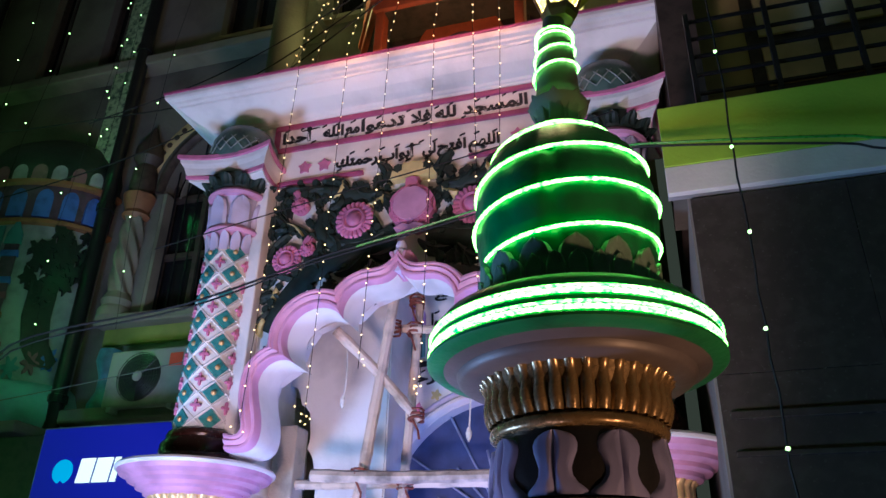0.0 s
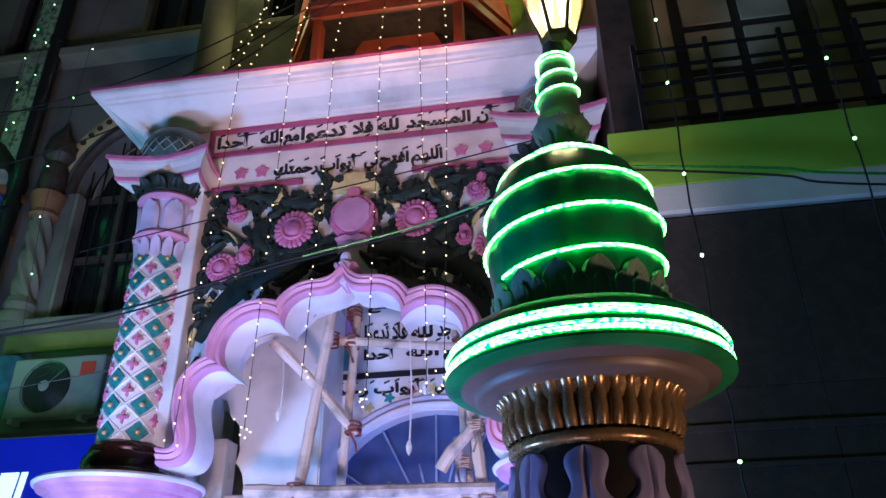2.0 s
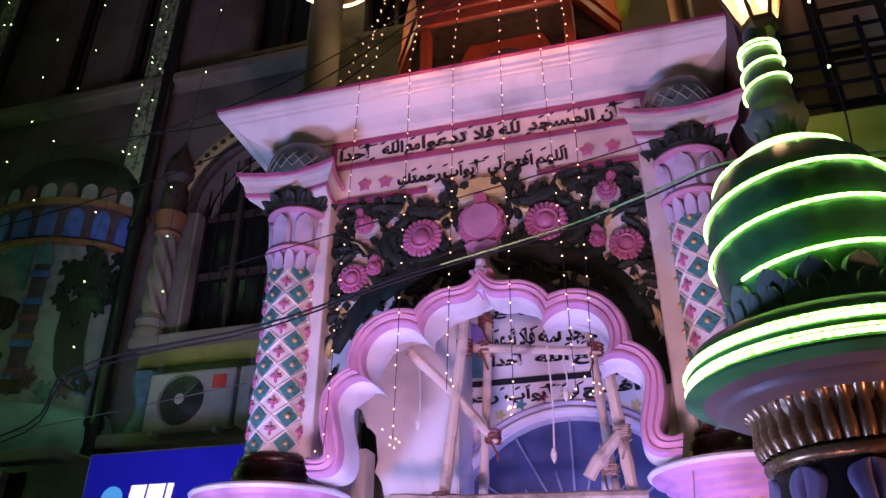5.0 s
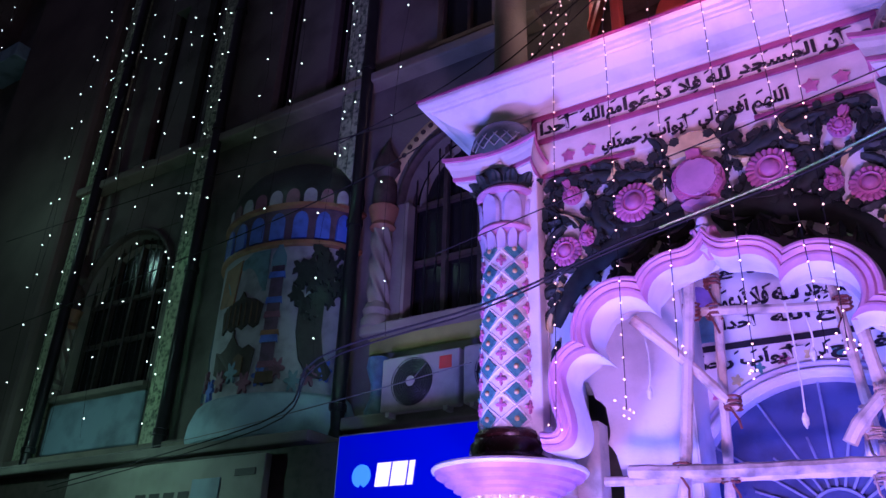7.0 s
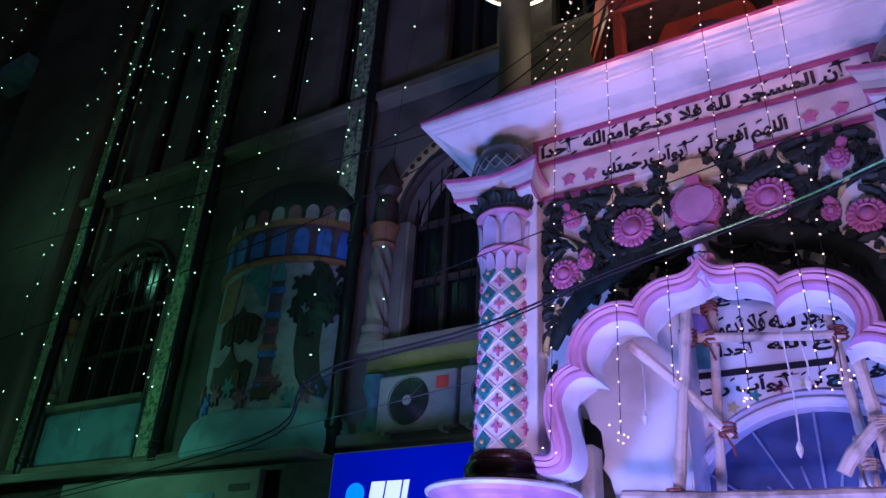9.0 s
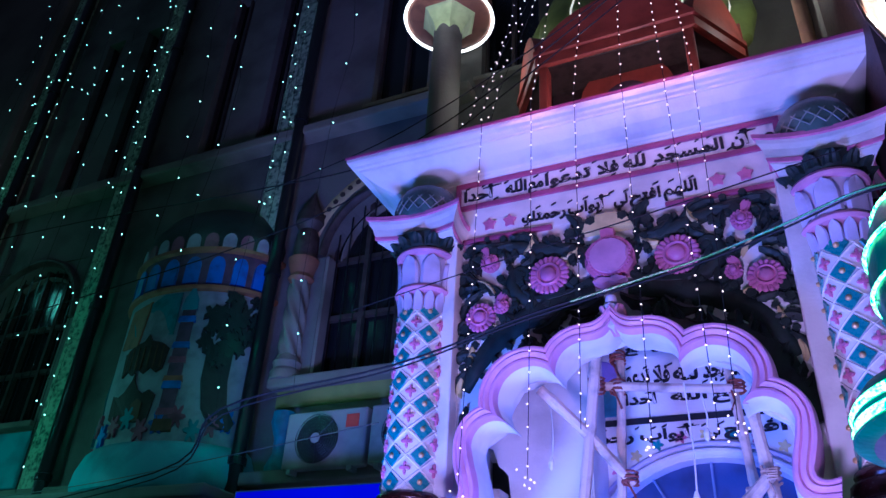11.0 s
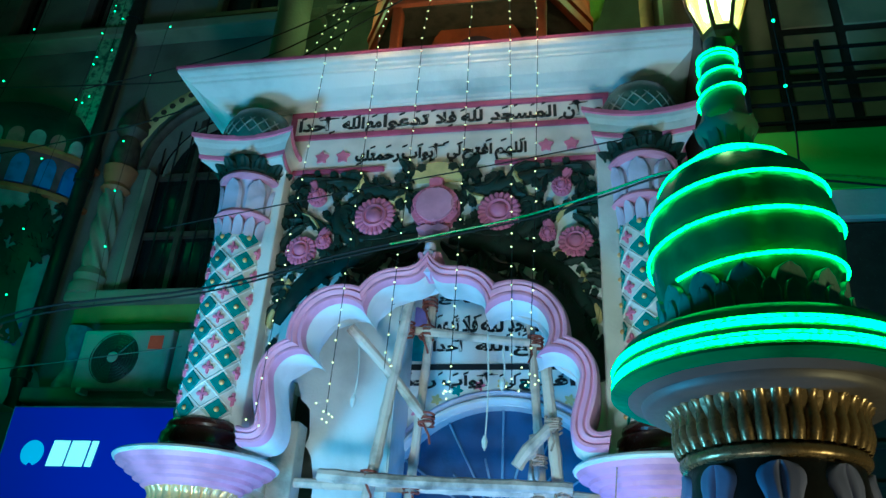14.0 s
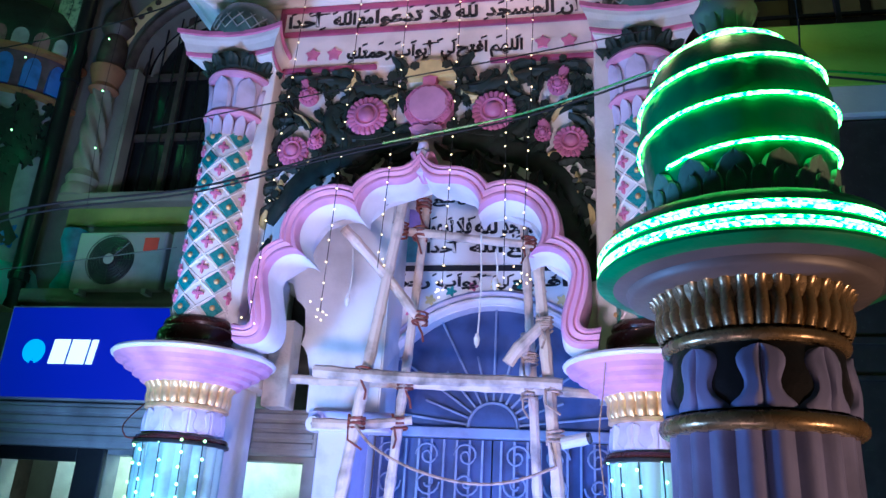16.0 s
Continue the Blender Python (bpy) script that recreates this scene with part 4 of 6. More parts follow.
petal_ring("collar_petal", 1.932, 2.034, 0.163, 38, BRONZE, pillar, PX, PY, 0.034, 0.011, True)
part("disc_underside", lathe([(0.19, 2.018), (0.228, 2.021), (0.236, 2.027), (0.240, 2.038), (0.272, 2.050)], 72, pc), UNDER, pillar, "umber dished underside", True)
part("disc_rim", lathe([(0.268, 2.048), (0.292, 2.052), (0.300, 2.058), (0.300, 2.064), (0.291, 2.068), (0.290, 2.085), (0.294, 2.091), (0.294, 2.098), (0.289, 2.101), (0.288, 2.116), (0.284, 2.132), (0.270, 2.150), (0.235, 2.163), (0.17, 2.172)], 72, pc), BULBGREEN, pillar, "", True)


def coil(z_of, r_of, a0, a1, n, thick, name="neon_tube", label="glowing green neon rope or halo line"):
    pts = []
    for i in range(n + 1):
        a = radians(a0 + (a1 - a0) * i / n)
        t = i / n
        pts.append((PX + r_of(t) * math.cos(a), PY + r_of(t) * math.sin(a), z_of(t)))
    rr = [thick * (1.0 + (0.18 if i % 2 else -0.05)) for i in range(n + 1)]
    part(name, tube(pts, rr, 7), NEON, pillar, label, True)


# two ropes; the thin extra ring above each draws its reflected halo
for z, r, q in ((2.076, 0.294, 0.0046), (2.0865, 0.2925, 0.0026), (2.107, 0.293, 0.0046), (2.1175, 0.290, 0.0026)):
    coil(lambda t, z=z: z, lambda t, r=r: r, 0, 360, 220, q)
part("acanthus_cup", lathe([(0.172, 2.16), (0.176, 2.20), (0.182, 2.26), (0.186, 2.30)], 56, pc), BULBGREEN, pillar, "", True)
petal_ring("acanthus_leaf", 2.162, 2.272, 0.177, 14, ACANTHUS, pillar, PX, PY, 0.006, 0.011)
petal_ring("acanthus_tongue", 2.162, 2.235, 0.186, 28, ACANTHUS, pillar, PX, PY, 0.004, 0.008)
BULB = [(0.180, 2.235), (0.192, 2.30), (0.200, 2.35), (0.202, 2.40), (0.197, 2.45), (0.185, 2.50), (0.164, 2.545), (0.134, 2.575), (0.098, 2.602), (0.066, 2.618), (0.045, 2.632)]
part("bulb", lathe(BULB, 64, pc, lambda a, r, z: r * (1 - 0.035 * (abs(math.cos(6 * a)) ** 30))), BULBGREEN, pillar, "dark green ribbed onion bulb", True)


def bulb_r(z):
    for (r0, z0), (r1, z1) in zip(BULB, BULB[1:]):
        if z0 <= z <= z1:
            return r0 + (r1 - r0) * (z - z0) / (z1 - z0) + 0.004
    return BULB[-1][0] + 0.006


def zbulb(t):
    return 2.272 + 0.335 * t


coil(zbulb, lambda t: bulb_r(zbulb(t)), -146, -146 + 360 * 3.55, 460, 0.0036)
coil(lambda t: 2.600 + 0.012 * t, lambda t: bulb_r(2.600 + 0.012 * t) + 0.004, 30, 30 + 540, 110, 0.0036)
part("neck", lathe([(0.045, 2.625), (0.040, 2.65), (0.048, 2.675), (0.068, 2.70), (0.072, 2.715), (0.056, 2.745), (0.052, 2.76), (0.050, 2.83), (0.043, 2.90), (0.040, 2.94), (0.030, 2.955), (0.028, 2.99)], 40, pc), UNDER, pillar, "dark flared neck", True)
petal_ring("neck_petal", 2.652, 2.724, 0.046, 8, UNDER, pillar, PX, PY, 0.024, 0.008)
coil(lambda t: 2.780 + 0.130 * t, lambda t: 0.058 - 0.010 * t, 40, 40 + 360 * 2.4, 150, 0.003)
for k in (0, 1):
    coil(lambda t, k=k: 2.918 + 0.014 * k, lambda t: 0.047, 0, 360, 48, 0.0028)

# lantern on the pillar
LX = PX + 0.018
pc = (LX, PY)
lantern = thing("street_lantern", (LX, PY, 2.985), "lit six-sided brass-brown lantern with arched tracery", "lantern")
hexa = lambda a, r, z: r * math.cos(math.pi / 6) / math.cos((a % (math.pi / 3)) - math.pi / 6)
part("base", lathe([(0.035, 2.985), (0.046, 3.0), (0.05, 3.015), (0.03, 3.03)], 6, pc), LAMPFRAME, lantern)
part("glass", lathe([(0.040, 3.02), (0.070, 3.12), (0.082, 3.22), (0.080, 3.25)], 24, pc, hexa), LAMPGLASS, lantern, "glowing warm white glass")
part("cap", lathe([(0.100, 3.252), (0.104, 3.262), (0.06, 3.30), (0.03, 3.32), (0.012, 3.36), (0.001, 3.375)], 24, pc, hexa), LAMPFRAME, lantern, "brown pointed cap")
part("rim", lathe([(0.09, 3.236), (0.097, 3.24), (0.097, 3.254), (0.09, 3.256)], 24, pc, hexa), LAMPFRAME, lantern)
for s in (-1, 1):
    part("bulb", lathe([(0.001, 3.065), (0.012, 3.075), (0.017, 3.105), (0.019, 3.145), (0.014, 3.178), (0.001, 3.19)], 14, (LX + s * 0.024, PY)), LAMPBULB, lantern, "bright frosted bulb", True)
for i in range(6):
    a = radians(60 * i)
    P = lambda r, z, da=0.0: (LX + r * math.cos(a + da), PY + r * math.sin(a + da), z)
    part("rib", tube([P(0.042, 3.015), P(0.074, 3.12), P(0.086, 3.22), P(0.092, 3.245)], 0.0062, 6), LAMPFRAME, lantern)
    for s in (-1, 1):
        part("tracery", tube([P(0.076, 3.14, 0.0), P(0.080, 3.18, s * 0.18), P(0.082, 3.22, s * 0.42), P(0.084, 3.245, s * 0.62)], 0.0045, 5), LAMPFRAME, lantern)


# ---- porch behind the arch ----
DX, DZ, DR = 0.33, 2.2, 0.79     # centre and radius of the fanlight
IY = 0.9
bm = bmesh.new()
rim = [(DX + DR, 0.0), (DX + DR, DZ)] + arc_pts(DX, DZ, DR, 0, 180, 28)[1:-1] + [(DX - DR, DZ), (DX - DR, 0.0)]
plate([(1.3, 0.0)] + [(1.3, 3.95), (-0.68, 3.95), (-0.68, 0.0)] + rim[::-1], IY, IY + 0.25, bm)
porch = part("wall_porch", bm, WHITE, label="white porch wall with painted calligraphy over the door")
tagged(porch, category="wall", kind="structure")
part("porch_ceiling", boxed(-1.42, 1.42, 0.3, 1.5, 3.95, 4.05), WHITE, porch)
part("porch_side", boxed(1.3, 1.42, 0.6, IY + 0.25, 0, 3.95), WHITE, porch)
part("porch_side", boxed(-1.42, -1.34, 0.6, 1.5, 2.3, 3.95), WHITE, porch)
part("corbel", plate([(-0.76, 2.2), (-0.76, 2.42), (-0.78, 2.55), (-0.845, 2.62), (-0.81, 2.69), (-0.83, 2.85), (-0.91, 2.91), (-0.94, 3.03), (-1.1, 3.05), (-1.1, 3.7), (-0.3, 3.7), (-0.3, 2.2)], 0.5, 0.9, bevel=0.01), WHITE, porch, "stepped white corbel")
part("blank_wall", boxed(-0.99, -0.835, 0.34, 0.5, 2.2, 2.73, 0.01), CEMENT, porch, "bare cement wall stub")
part("door_jamb", boxed(-0.66, -0.46, 0.48, 0.9, 0.0, 2.12, 0.012), LILAC, porch, "pale jamb block")
part("cross_beam", boxed(-0.72, -0.2, 0.44, 0.56, 2.08, 2.2, 0.01), LILAC, porch)
part("arch_trim", ribbon(arc_pts(DX, DZ, DR + 0.035, 6, 174, 40), (0.03, 0.03), IY, IY - 0.05), WHITE, porch, "", True)
part("arch_trim", ribbon(arc_pts(DX, DZ, DR + 0.085, 6, 174, 40), (0.022, 0.022), IY, IY - 0.03), LILAC, porch, "", True)
for i in range(17):
    a = radians(15 + i * 150 / 16)
    r = DR + 0.15
    part("painted_flower", plate([(DX + r * math.cos(a) + q * math.cos(b), DZ + r * math.sin(a) + q * math.sin(b)) for b, q in [(2 * math.pi * k / 20, 0.042 * (0.75 + 0.25 * math.cos(5 * 2 * math.pi * k / 20))) for k in range(20)]], IY - 0.006, IY), (ROSE, TEAL, YELLOW)[i % 3], porch)
part("black_line", boxed(-0.42, 1.05, IY - 0.01, IY, 3.235, 3.275), INK, porch, "black painted band")
lettering("calligraphy", PRAYER[1:], IY - 0.004, 3.152, [(0.44, 0.81), (0.34, 0.42), (-0.08, 0.30), (-0.57, -0.12)], INK, porch, 0.13)
lettering("calligraphy", VERSE[2:6], IY - 0.004, 3.55, [(0.36, 0.66), (0.17, 0.33), (0.04, 0.15), (-0.16, 0.02)], INK, porch, 0.16)
lettering("calligraphy", VERSE[6:], IY - 0.004, 3.40, [(0.40, 0.60), (0.14, 0.37), (-0.16, 0.11)], INK, porch, 0.14)
lettering("calligraphy", VERSE[1:2] + VERSE[6:7], IY - 0.004, 3.77, [(0.04, 0.18), (-0.14, 0.02)], INK, porch, 0.10)
vowels(-0.50, 0.80, 3.20, 3.10, IY, porch, 12)
vowels(-0.12, 0.62, 3.625, 3.475, IY, porch, 13)
part("painted_window", boxed(-0.40, -0.20, IY - 0.012, IY, 3.30, 3.52, 0.004), TEALPANEL, porch, "painted teal panel")
part("painted_niche", plate([(-0.40, 3.535), (-0.20, 3.535)] + arc_pts(-0.30, 3.60, 0.10, 0, 180, 14), IY - 0.012, IY), VIOLET, porch, "painted violet niche head")

gate_door = thing("arched_steel_door", (DX, IY + 0.1, 0), "blue painted steel door with a sunburst fanlight and scrollwork", "door")
part("fanlight", plate([(DX + DR, DZ)] + arc_pts(DX, DZ, DR, 0, 180, 32)[1:-1] + [(DX - DR, DZ)], IY + 0.12, IY + 0.15), DOORBLUE, gate_door, "blue sunburst fanlight")
part("hub", plate(arc_pts(DX, DZ, 0.15, 0, 180, 18), IY + 0.08, IY + 0.12, bevel=0.008), DOORBLUE, gate_door)
part("hub_rim", ribbon(arc_pts(DX, DZ, 0.16, 0, 180, 20), (0.014, 0.014), IY + 0.11, IY + 0.075), DOORTRIM, gate_door)
for i in range(13):
    a = radians(7 + i * 166 / 12)
    part("ray_bar", tube([(DX + 0.16 * math.cos(a), IY + 0.10, DZ + 0.16 * math.sin(a)), (DX + (0.48 if i % 2 else DR) * math.cos(a), IY + 0.10, DZ + (0.48 if i % 2 else DR) * math.sin(a))], 0.0085, 6), DOORTRIM, gate_door)
part("transom", boxed(DX - DR, DX + DR, IY + 0.06, IY + 0.14, DZ - 0.07, DZ - 0.005, 0.008), DOORTRIM, gate_door, "pale blue transom")
for s in (-1, 1):
    leafd = part("door_leaf", boxed(DX + (s - 1) / 2 * (DR - 0.01) + 0.005, DX + (s + 1) / 2 * (DR - 0.01) - 0.005, IY + 0.12, IY + 0.15, 0.02, DZ - 0.075), DOORBLUE, gate_door, "blue door leaf")
    for k in range(9):
        x = DX + s * (0.06 + k * 0.083)
        part("bar", boxed(x - 0.007, x + 0.007, IY + 0.085, IY + 0.1, 0.1, DZ - 0.08), DOORTRIM, leafd)
    for k in range(3):
        for j in range(6):
            cx, cz = DX + s * (0.16 + k * 0.25), 2.02 - j * 0.17
            sp = [(cx + s * (0.082 - 0.0085 * q) * math.cos(q * 1.15 + 3.1 * (j % 2)), IY + 0.08, cz + (0.082 - 0.0085 * q) * math.sin(q * 1.15 + 3.1 * (j % 2))) for q in [i * 0.4 for i in range(21)]]
            part("scroll", tube(sp, 0.007, 5), DOORTRIM, leafd)

# ---- bamboo scaffold in the porch ----
scaffold = thing("bamboo_scaffold", (0.1, 0.25, 0), "pale bamboo scaffold lashed with rope inside the arch", "scaffold")


def bamboo(a, b, r=0.03, seed=0):
    a, b = Vector(a), Vector(b)
    rg = random.Random(seed)
    n = max(3, int((b - a).length / 0.05))
    pts, rs = [], []
    side = (b - a).normalized().cross(Vector((0, 1, 0)))
    for i in range(n + 1):
        t = i / n
        pts.append(a.lerp(b, t) + side * 0.012 * math.sin(t * 4 + seed))
        d = t * (b - a).length
        node = abs((d % 0.24) - 0.12) < 0.026
        rs.append(r * (1.14 if node else 1.0) * (1 - 0.12 * t))
    return part("bamboo_pole", tube(pts, rs, 9), BAMBOO, scaffold, "", True)


def along(a, b, z):
    t = (z - a[2]) / (b[2] - a[2])
    return tuple(a[k] + (b[k] - a[k]) * t for k in range(3))


POLES = [((-0.167, 0.15, 3.44), (-0.368, 0.15, 1.70)), ((-0.064, 0.35, 3.56), (-0.16, 0.35, 1.72)), ((0.541, 0.45, 3.44), (0.645, 0.45, 1.765)), ((0.669, 0.15, 3.0), (0.77, 0.15, 1.756))]
for i, (a, b) in enumerate(POLES):
    foot = along(a, b, 0.0)
    bamboo(foot, a, 0.036 if i in (0, 3) else 0.03, i)
CROSS = [((-0.58, 0.09, 2.374), (0.80, 0.09, 2.31), 0.036), ((-0.975, 0.40, 2.394), (1.07, 0.40, 2.316), 0.03), ((-0.463, 0.0, 3.203), (-0.02, 0.3, 2.70), 0.032), ((0.512, 0.1, 2.427), (0.707, 0.1, 2.681), 0.036),
         ((-0.178, 0.28, 3.272), (0.617, 0.40, 3.245), 0.028), ((-0.60, 0.2, 2.085), (-0.06, 0.35, 2.145), 0.03), ((0.56, 0.4, 2.36), (0.60, 0.2, 2.62), 0.03)]
for i, (a, b, r) in enumerate(CROSS):
    bamboo(a, b, r, 10 + i)
TIES = [((-0.30, 0.12, 2.36), REDTAPE), ((0.75, 0.12, 2.31), ROPE), ((-0.12, 0.38, 2.36), REDTAPE), ((0.60, 0.42, 2.33), ROPE), ((-0.18, 0.22, 3.27), REDTAPE), ((-0.08, 0.32, 3.28), REDTAPE), ((-0.04, 0.30, 2.73), REDTAPE),
        ((0.585, 0.42, 3.25), REDTAPE), ((-0.33, 0.17, 2.10), REDTAPE), ((-0.13, 0.36, 2.13), REDTAPE), ((0.70, 0.12, 2.66), ROPE), ((0.76, 0.15, 2.05), ROPE), ((-0.07, 0.33, 3.47), REDTAPE), ((0.61, 0.3, 2.5), ROPE)]
for i, ((x, y, z), m) in enumerate(TIES):
    rg = random.Random(i)
    pts = []
    for k in range(40):
        a = k * 0.9
        pts.append((x + 0.046 * math.cos(a), y - 0.005 + 0.05 * math.sin(a), z - 0.035 + 0.0018 * k + 0.01 * math.sin(a * 0.5 + i)))
    pts.append((x + rg.uniform(-0.05, 0.05), y - 0.05, z - 0.10))
    pts.append((x + rg.uniform(-0.06, 0.06), y - 0.05, z - 0.15))
    part("lashing", tube(pts, 0.007, 5), m, scaffold, "rope lashing" if m is ROPE else "red cloth lashing", True)
slack = thing("hanging_rope", (0.25, 0.1, 1.8), "slack coir rope looped between the bamboo poles", "rope")
part("rope", tube(smooth_path([(-0.32, 0.11, 2.08), (-0.2, 0.11, 1.96), (0.05, 0.1, 1.85), (0.32, 0.1, 1.80), (0.55, 0.1, 1.82), (0.77, 0.1, 1.90)], 8), 0.0085, 6), ROPE, slack, "", True)
for x, z0, z1 in ((0.33, 3.2, 2.52), (-0.44, 3.15, 2.75), (0.42, 3.1, 2.85)):
    cord = thing("dangling_cord", (x, 0.12, z1), "thin pale cord with a knot, dangling in the arch", "cord", "cords in the arch")
    part("cord", tube(smooth_path([(x, 0.12, z0), (x + 0.012, 0.12, (z0 + z1) / 2), (x, 0.12, z1)], 5), 0.005, 5), PAPER, cord)
    part("knot", lathe([(0.001, z1), (0.014, z1 + 0.02), (0.018, z1 + 0.05), (0.008, z1 + 0.08)], 8, (x, 0.12)), PAPER, cord)

cctv = thing("security_camera", (-0.69, 0.5, 2.137), "white bullet security camera under the cross beam", "security camera")
_m = look((-0.68, 0.46, 2.13), (-0.2, -1.5, 1.7))
for nm, prof, m in (("body", [(0.034, -0.12), (0.036, 0.06), (0.03, 0.075)], OFFWHITE), ("hood", [(0.042, -0.02), (0.044, 0.085), (0.038, 0.086)], OFFWHITE), ("lens", [(0.018, 0.07), (0.018, 0.084), (0.006, 0.088)], BLACKPLASTIC)):
    p = part(nm, lathe(prof, 20), m, cctv, "", True)
    p.matrix_basis = Matrix.Translation(-cctv.location) @ _m @ Matrix.Rotation(math.pi, 4, "Y")
part("bracket", tube([(-0.69, 0.56, 2.20), (-0.69, 0.50, 2.19), (-0.685, 0.48, 2.15)], 0.012, 6), OFFWHITE, cctv)
lampb = thing("spotlight_can", (0.90, 0.1, 2.0), "small white spotlight can tied to the bamboo", "spotlight")
part("can", tube([(0.80, 0.1, 2.02), (0.93, 0.06, 2.045)], 0.032, 12), OFFWHITE, lampb)
part("front", tube([(0.925, 0.06, 2.044), (0.945, 0.055, 2.048)], 0.028, 12), BLACKPLASTIC, lampb)

# ---- bank front next to the gate ----
sign = thing("backlit_sign_board", (-2.2, 0.67, 2.26), "backlit deep blue sign board with a plain white emblem row", "sign")
part("case", boxed(-3.12, -1.30, 0.68, 0.85, 2.25, 2.91, 0.008), METAL, sign)
part("face", boxed(-3.10, -1.32, 0.668, 0.68, 2.265, 2.895), SIGNBLUE, sign, "glowing blue face")
part("emblem_disc", plate([(-2.855 + 0.085 * math.cos(a), 2.58 + 0.085 * math.sin(a)) for a in [radians(-75 + 330 * i / 28) for i in range(29)]] + [(-2.855 - 0.012, 2.56), (-2.855 + 0.012, 2.56)][::-1], 0.660, 0.668), SIGNCYAN, sign, "light blue disc")
for x0, x1, sl in ((-2.725, -2.605, 0.02), (-2.585, -2.455, 0.02), (-2.435, -2.39, 0.02)):
    part("white_block", plate([(x0, 2.495), (x1, 2.495), (x1 + sl, 2.665), (x0 + sl, 2.665)], 0.660, 0.668), SIGNWHITE, sign, "glowing white block")
shop = wall_with_holes("wall_shop", -3.3, -0.72, 0, 2.25, 0.80, 0.95, [(-3.0, -2.42, 0, 1.88), (-2.22, -0.85, 0, 1.92)], METAL, "grey shop front under the sign")
part("shutter_box", boxed(-3.2, -0.74, 0.70, 0.80, 1.95, 2.24, 0.015), METAL, shop, "rolled shutter box")
for z in (1.99, 2.05, 2.11, 2.17):
    part("shutter_slat", boxed(-3.18, -0.76, 0.685, 0.70, z, z + 0.04, 0.008), METAL, shop)
part("door_frame", boxed(-2.42, -2.22, 0.76, 0.80, 0, 1.95, 0.008), BLACKPLASTIC, shop)
part("head_frame", boxed(-3.02, -2.42, 0.76, 0.80, 1.86, 1.95, 0.008), BLACKPLASTIC, shop)
room = thing("shop_interior_panel", (-2, 1.4, 0), "bright white partition inside the shop", "partition")
for x0, x1 in ((-3.0, -2.62), (-2.61, -2.1), (-2.09, -1.5), (-1.49, -0.8)):
    part("panel", boxed(x0, x1, 1.38, 1.42, 0.0, 2.2, 0.006), ROOMWHITE, room)
tube_light = thing("tube_light", (-1.9, 1.1, 2.18), "white ceiling tube light in the shop", "lamp")
part("tube", tube([(-2.9, 1.12, 2.16), (-0.9, 1.12, 2.16)], 0.018, 8), SIGNWHITE, tube_light, "glowing white tube")
_d = bpy.data.lights.new("tube_area", "AREA")
_d.shape, _d.size, _d.size_y, _d.energy, _d.color = "RECTANGLE", 2.0, 0.06, 9, (0.9, 1.0, 0.95)
_o = new("tube_area", _d)
_o.matrix_world = look((-1.9, 1.1, 2.13), (-1.9, 1.15, 0.5))


def air_conditioner(x0, label):
    ac = thing("air_conditioner", (x0, 1.2, 3.2), label, "air conditioner", "outdoor units")
    cx, cz = x0 + 0.33, 3.445
    part("casing", boxed(x0, x0 + 0.79, 1.2, 1.46, 3.2, 3.69, 0.02), ACWHITE, ac)
    part("fan_recess", lathe([(0.205, -0.006), (0.20, 0.0), (0.02, 0.001)], 36), BLACKPLASTIC, ac)
    o = [c for c in ac.children if c.name.startswith("fan_recess")][0]
    o.matrix_basis = Matrix.Translation((cx - x0, -0.004, cz - 3.2)) @ Matrix.Rotation(math.pi / 2, 4, "X")
    for r in (0.06, 0.085, 0.11, 0.135, 0.16, 0.185, 0.208):
        part("guard_ring", tube([(cx + r * math.cos(a), 1.185, cz + r * math.sin(a)) for a in [2 * math.pi * k / 32 for k in range(33)]], 0.003, 5), BLACKPLASTIC, ac)
    for k in range(8):
        a = math.pi * k / 4
        part("guard_spoke", tube([(cx + 0.04 * math.cos(a), 1.184, cz + 0.04 * math.sin(a)), (cx + 0.21 * math.cos(a), 1.187, cz + 0.21 * math.sin(a))], 0.004, 5), BLACKPLASTIC, ac)
    part("hub", lathe([(0.001, 1.0), (0.04, 1.0), (0.045, 1.01)], 20), ACWHITE, ac)
    o = [c for c in ac.children if c.name.startswith("hub")][0]
    o.matrix_basis = Matrix.Translation((cx - x0, 0.977, cz - 3.2)) @ Matrix.Rotation(math.pi / 2, 4, "X")
    part("label", boxed(x0 + 0.60, x0 + 0.72, 1.194, 1.2, 3.52, 3.63), REDSTICKER, ac, "red label")
    for dx in (0.08, 0.66):
        part("bracket", boxed(x0 + dx, x0 + dx + 0.04, 1.18, 1.5, 3.16, 3.2), METAL, ac)
    return ac


air_conditioner(-3.13, "dusty white outdoor air conditioner with a black fan guard")
air_conditioner(-2.30, "dusty white outdoor air conditioner half behind the gate column")
part("olive_band", boxed(-3.5, -1.6, WALL_Y - 0.03, WALL_Y, 3.86, 4.06), OLIVE, wall_rear, "olive painted band")
part("sill_slab", boxed(-3.55, -1.6, WALL_Y - 0.16, WALL_Y, 4.02, 4.12, 0.02), CREAM, wall_rear)
part("olive_band", boxed(-3.45, -3.14, WALL_Y - 0.03, WALL_Y, 3.0, 3.45), OLIVE, wall_rear)

# ---- building behind: windows, strips, pipes ----


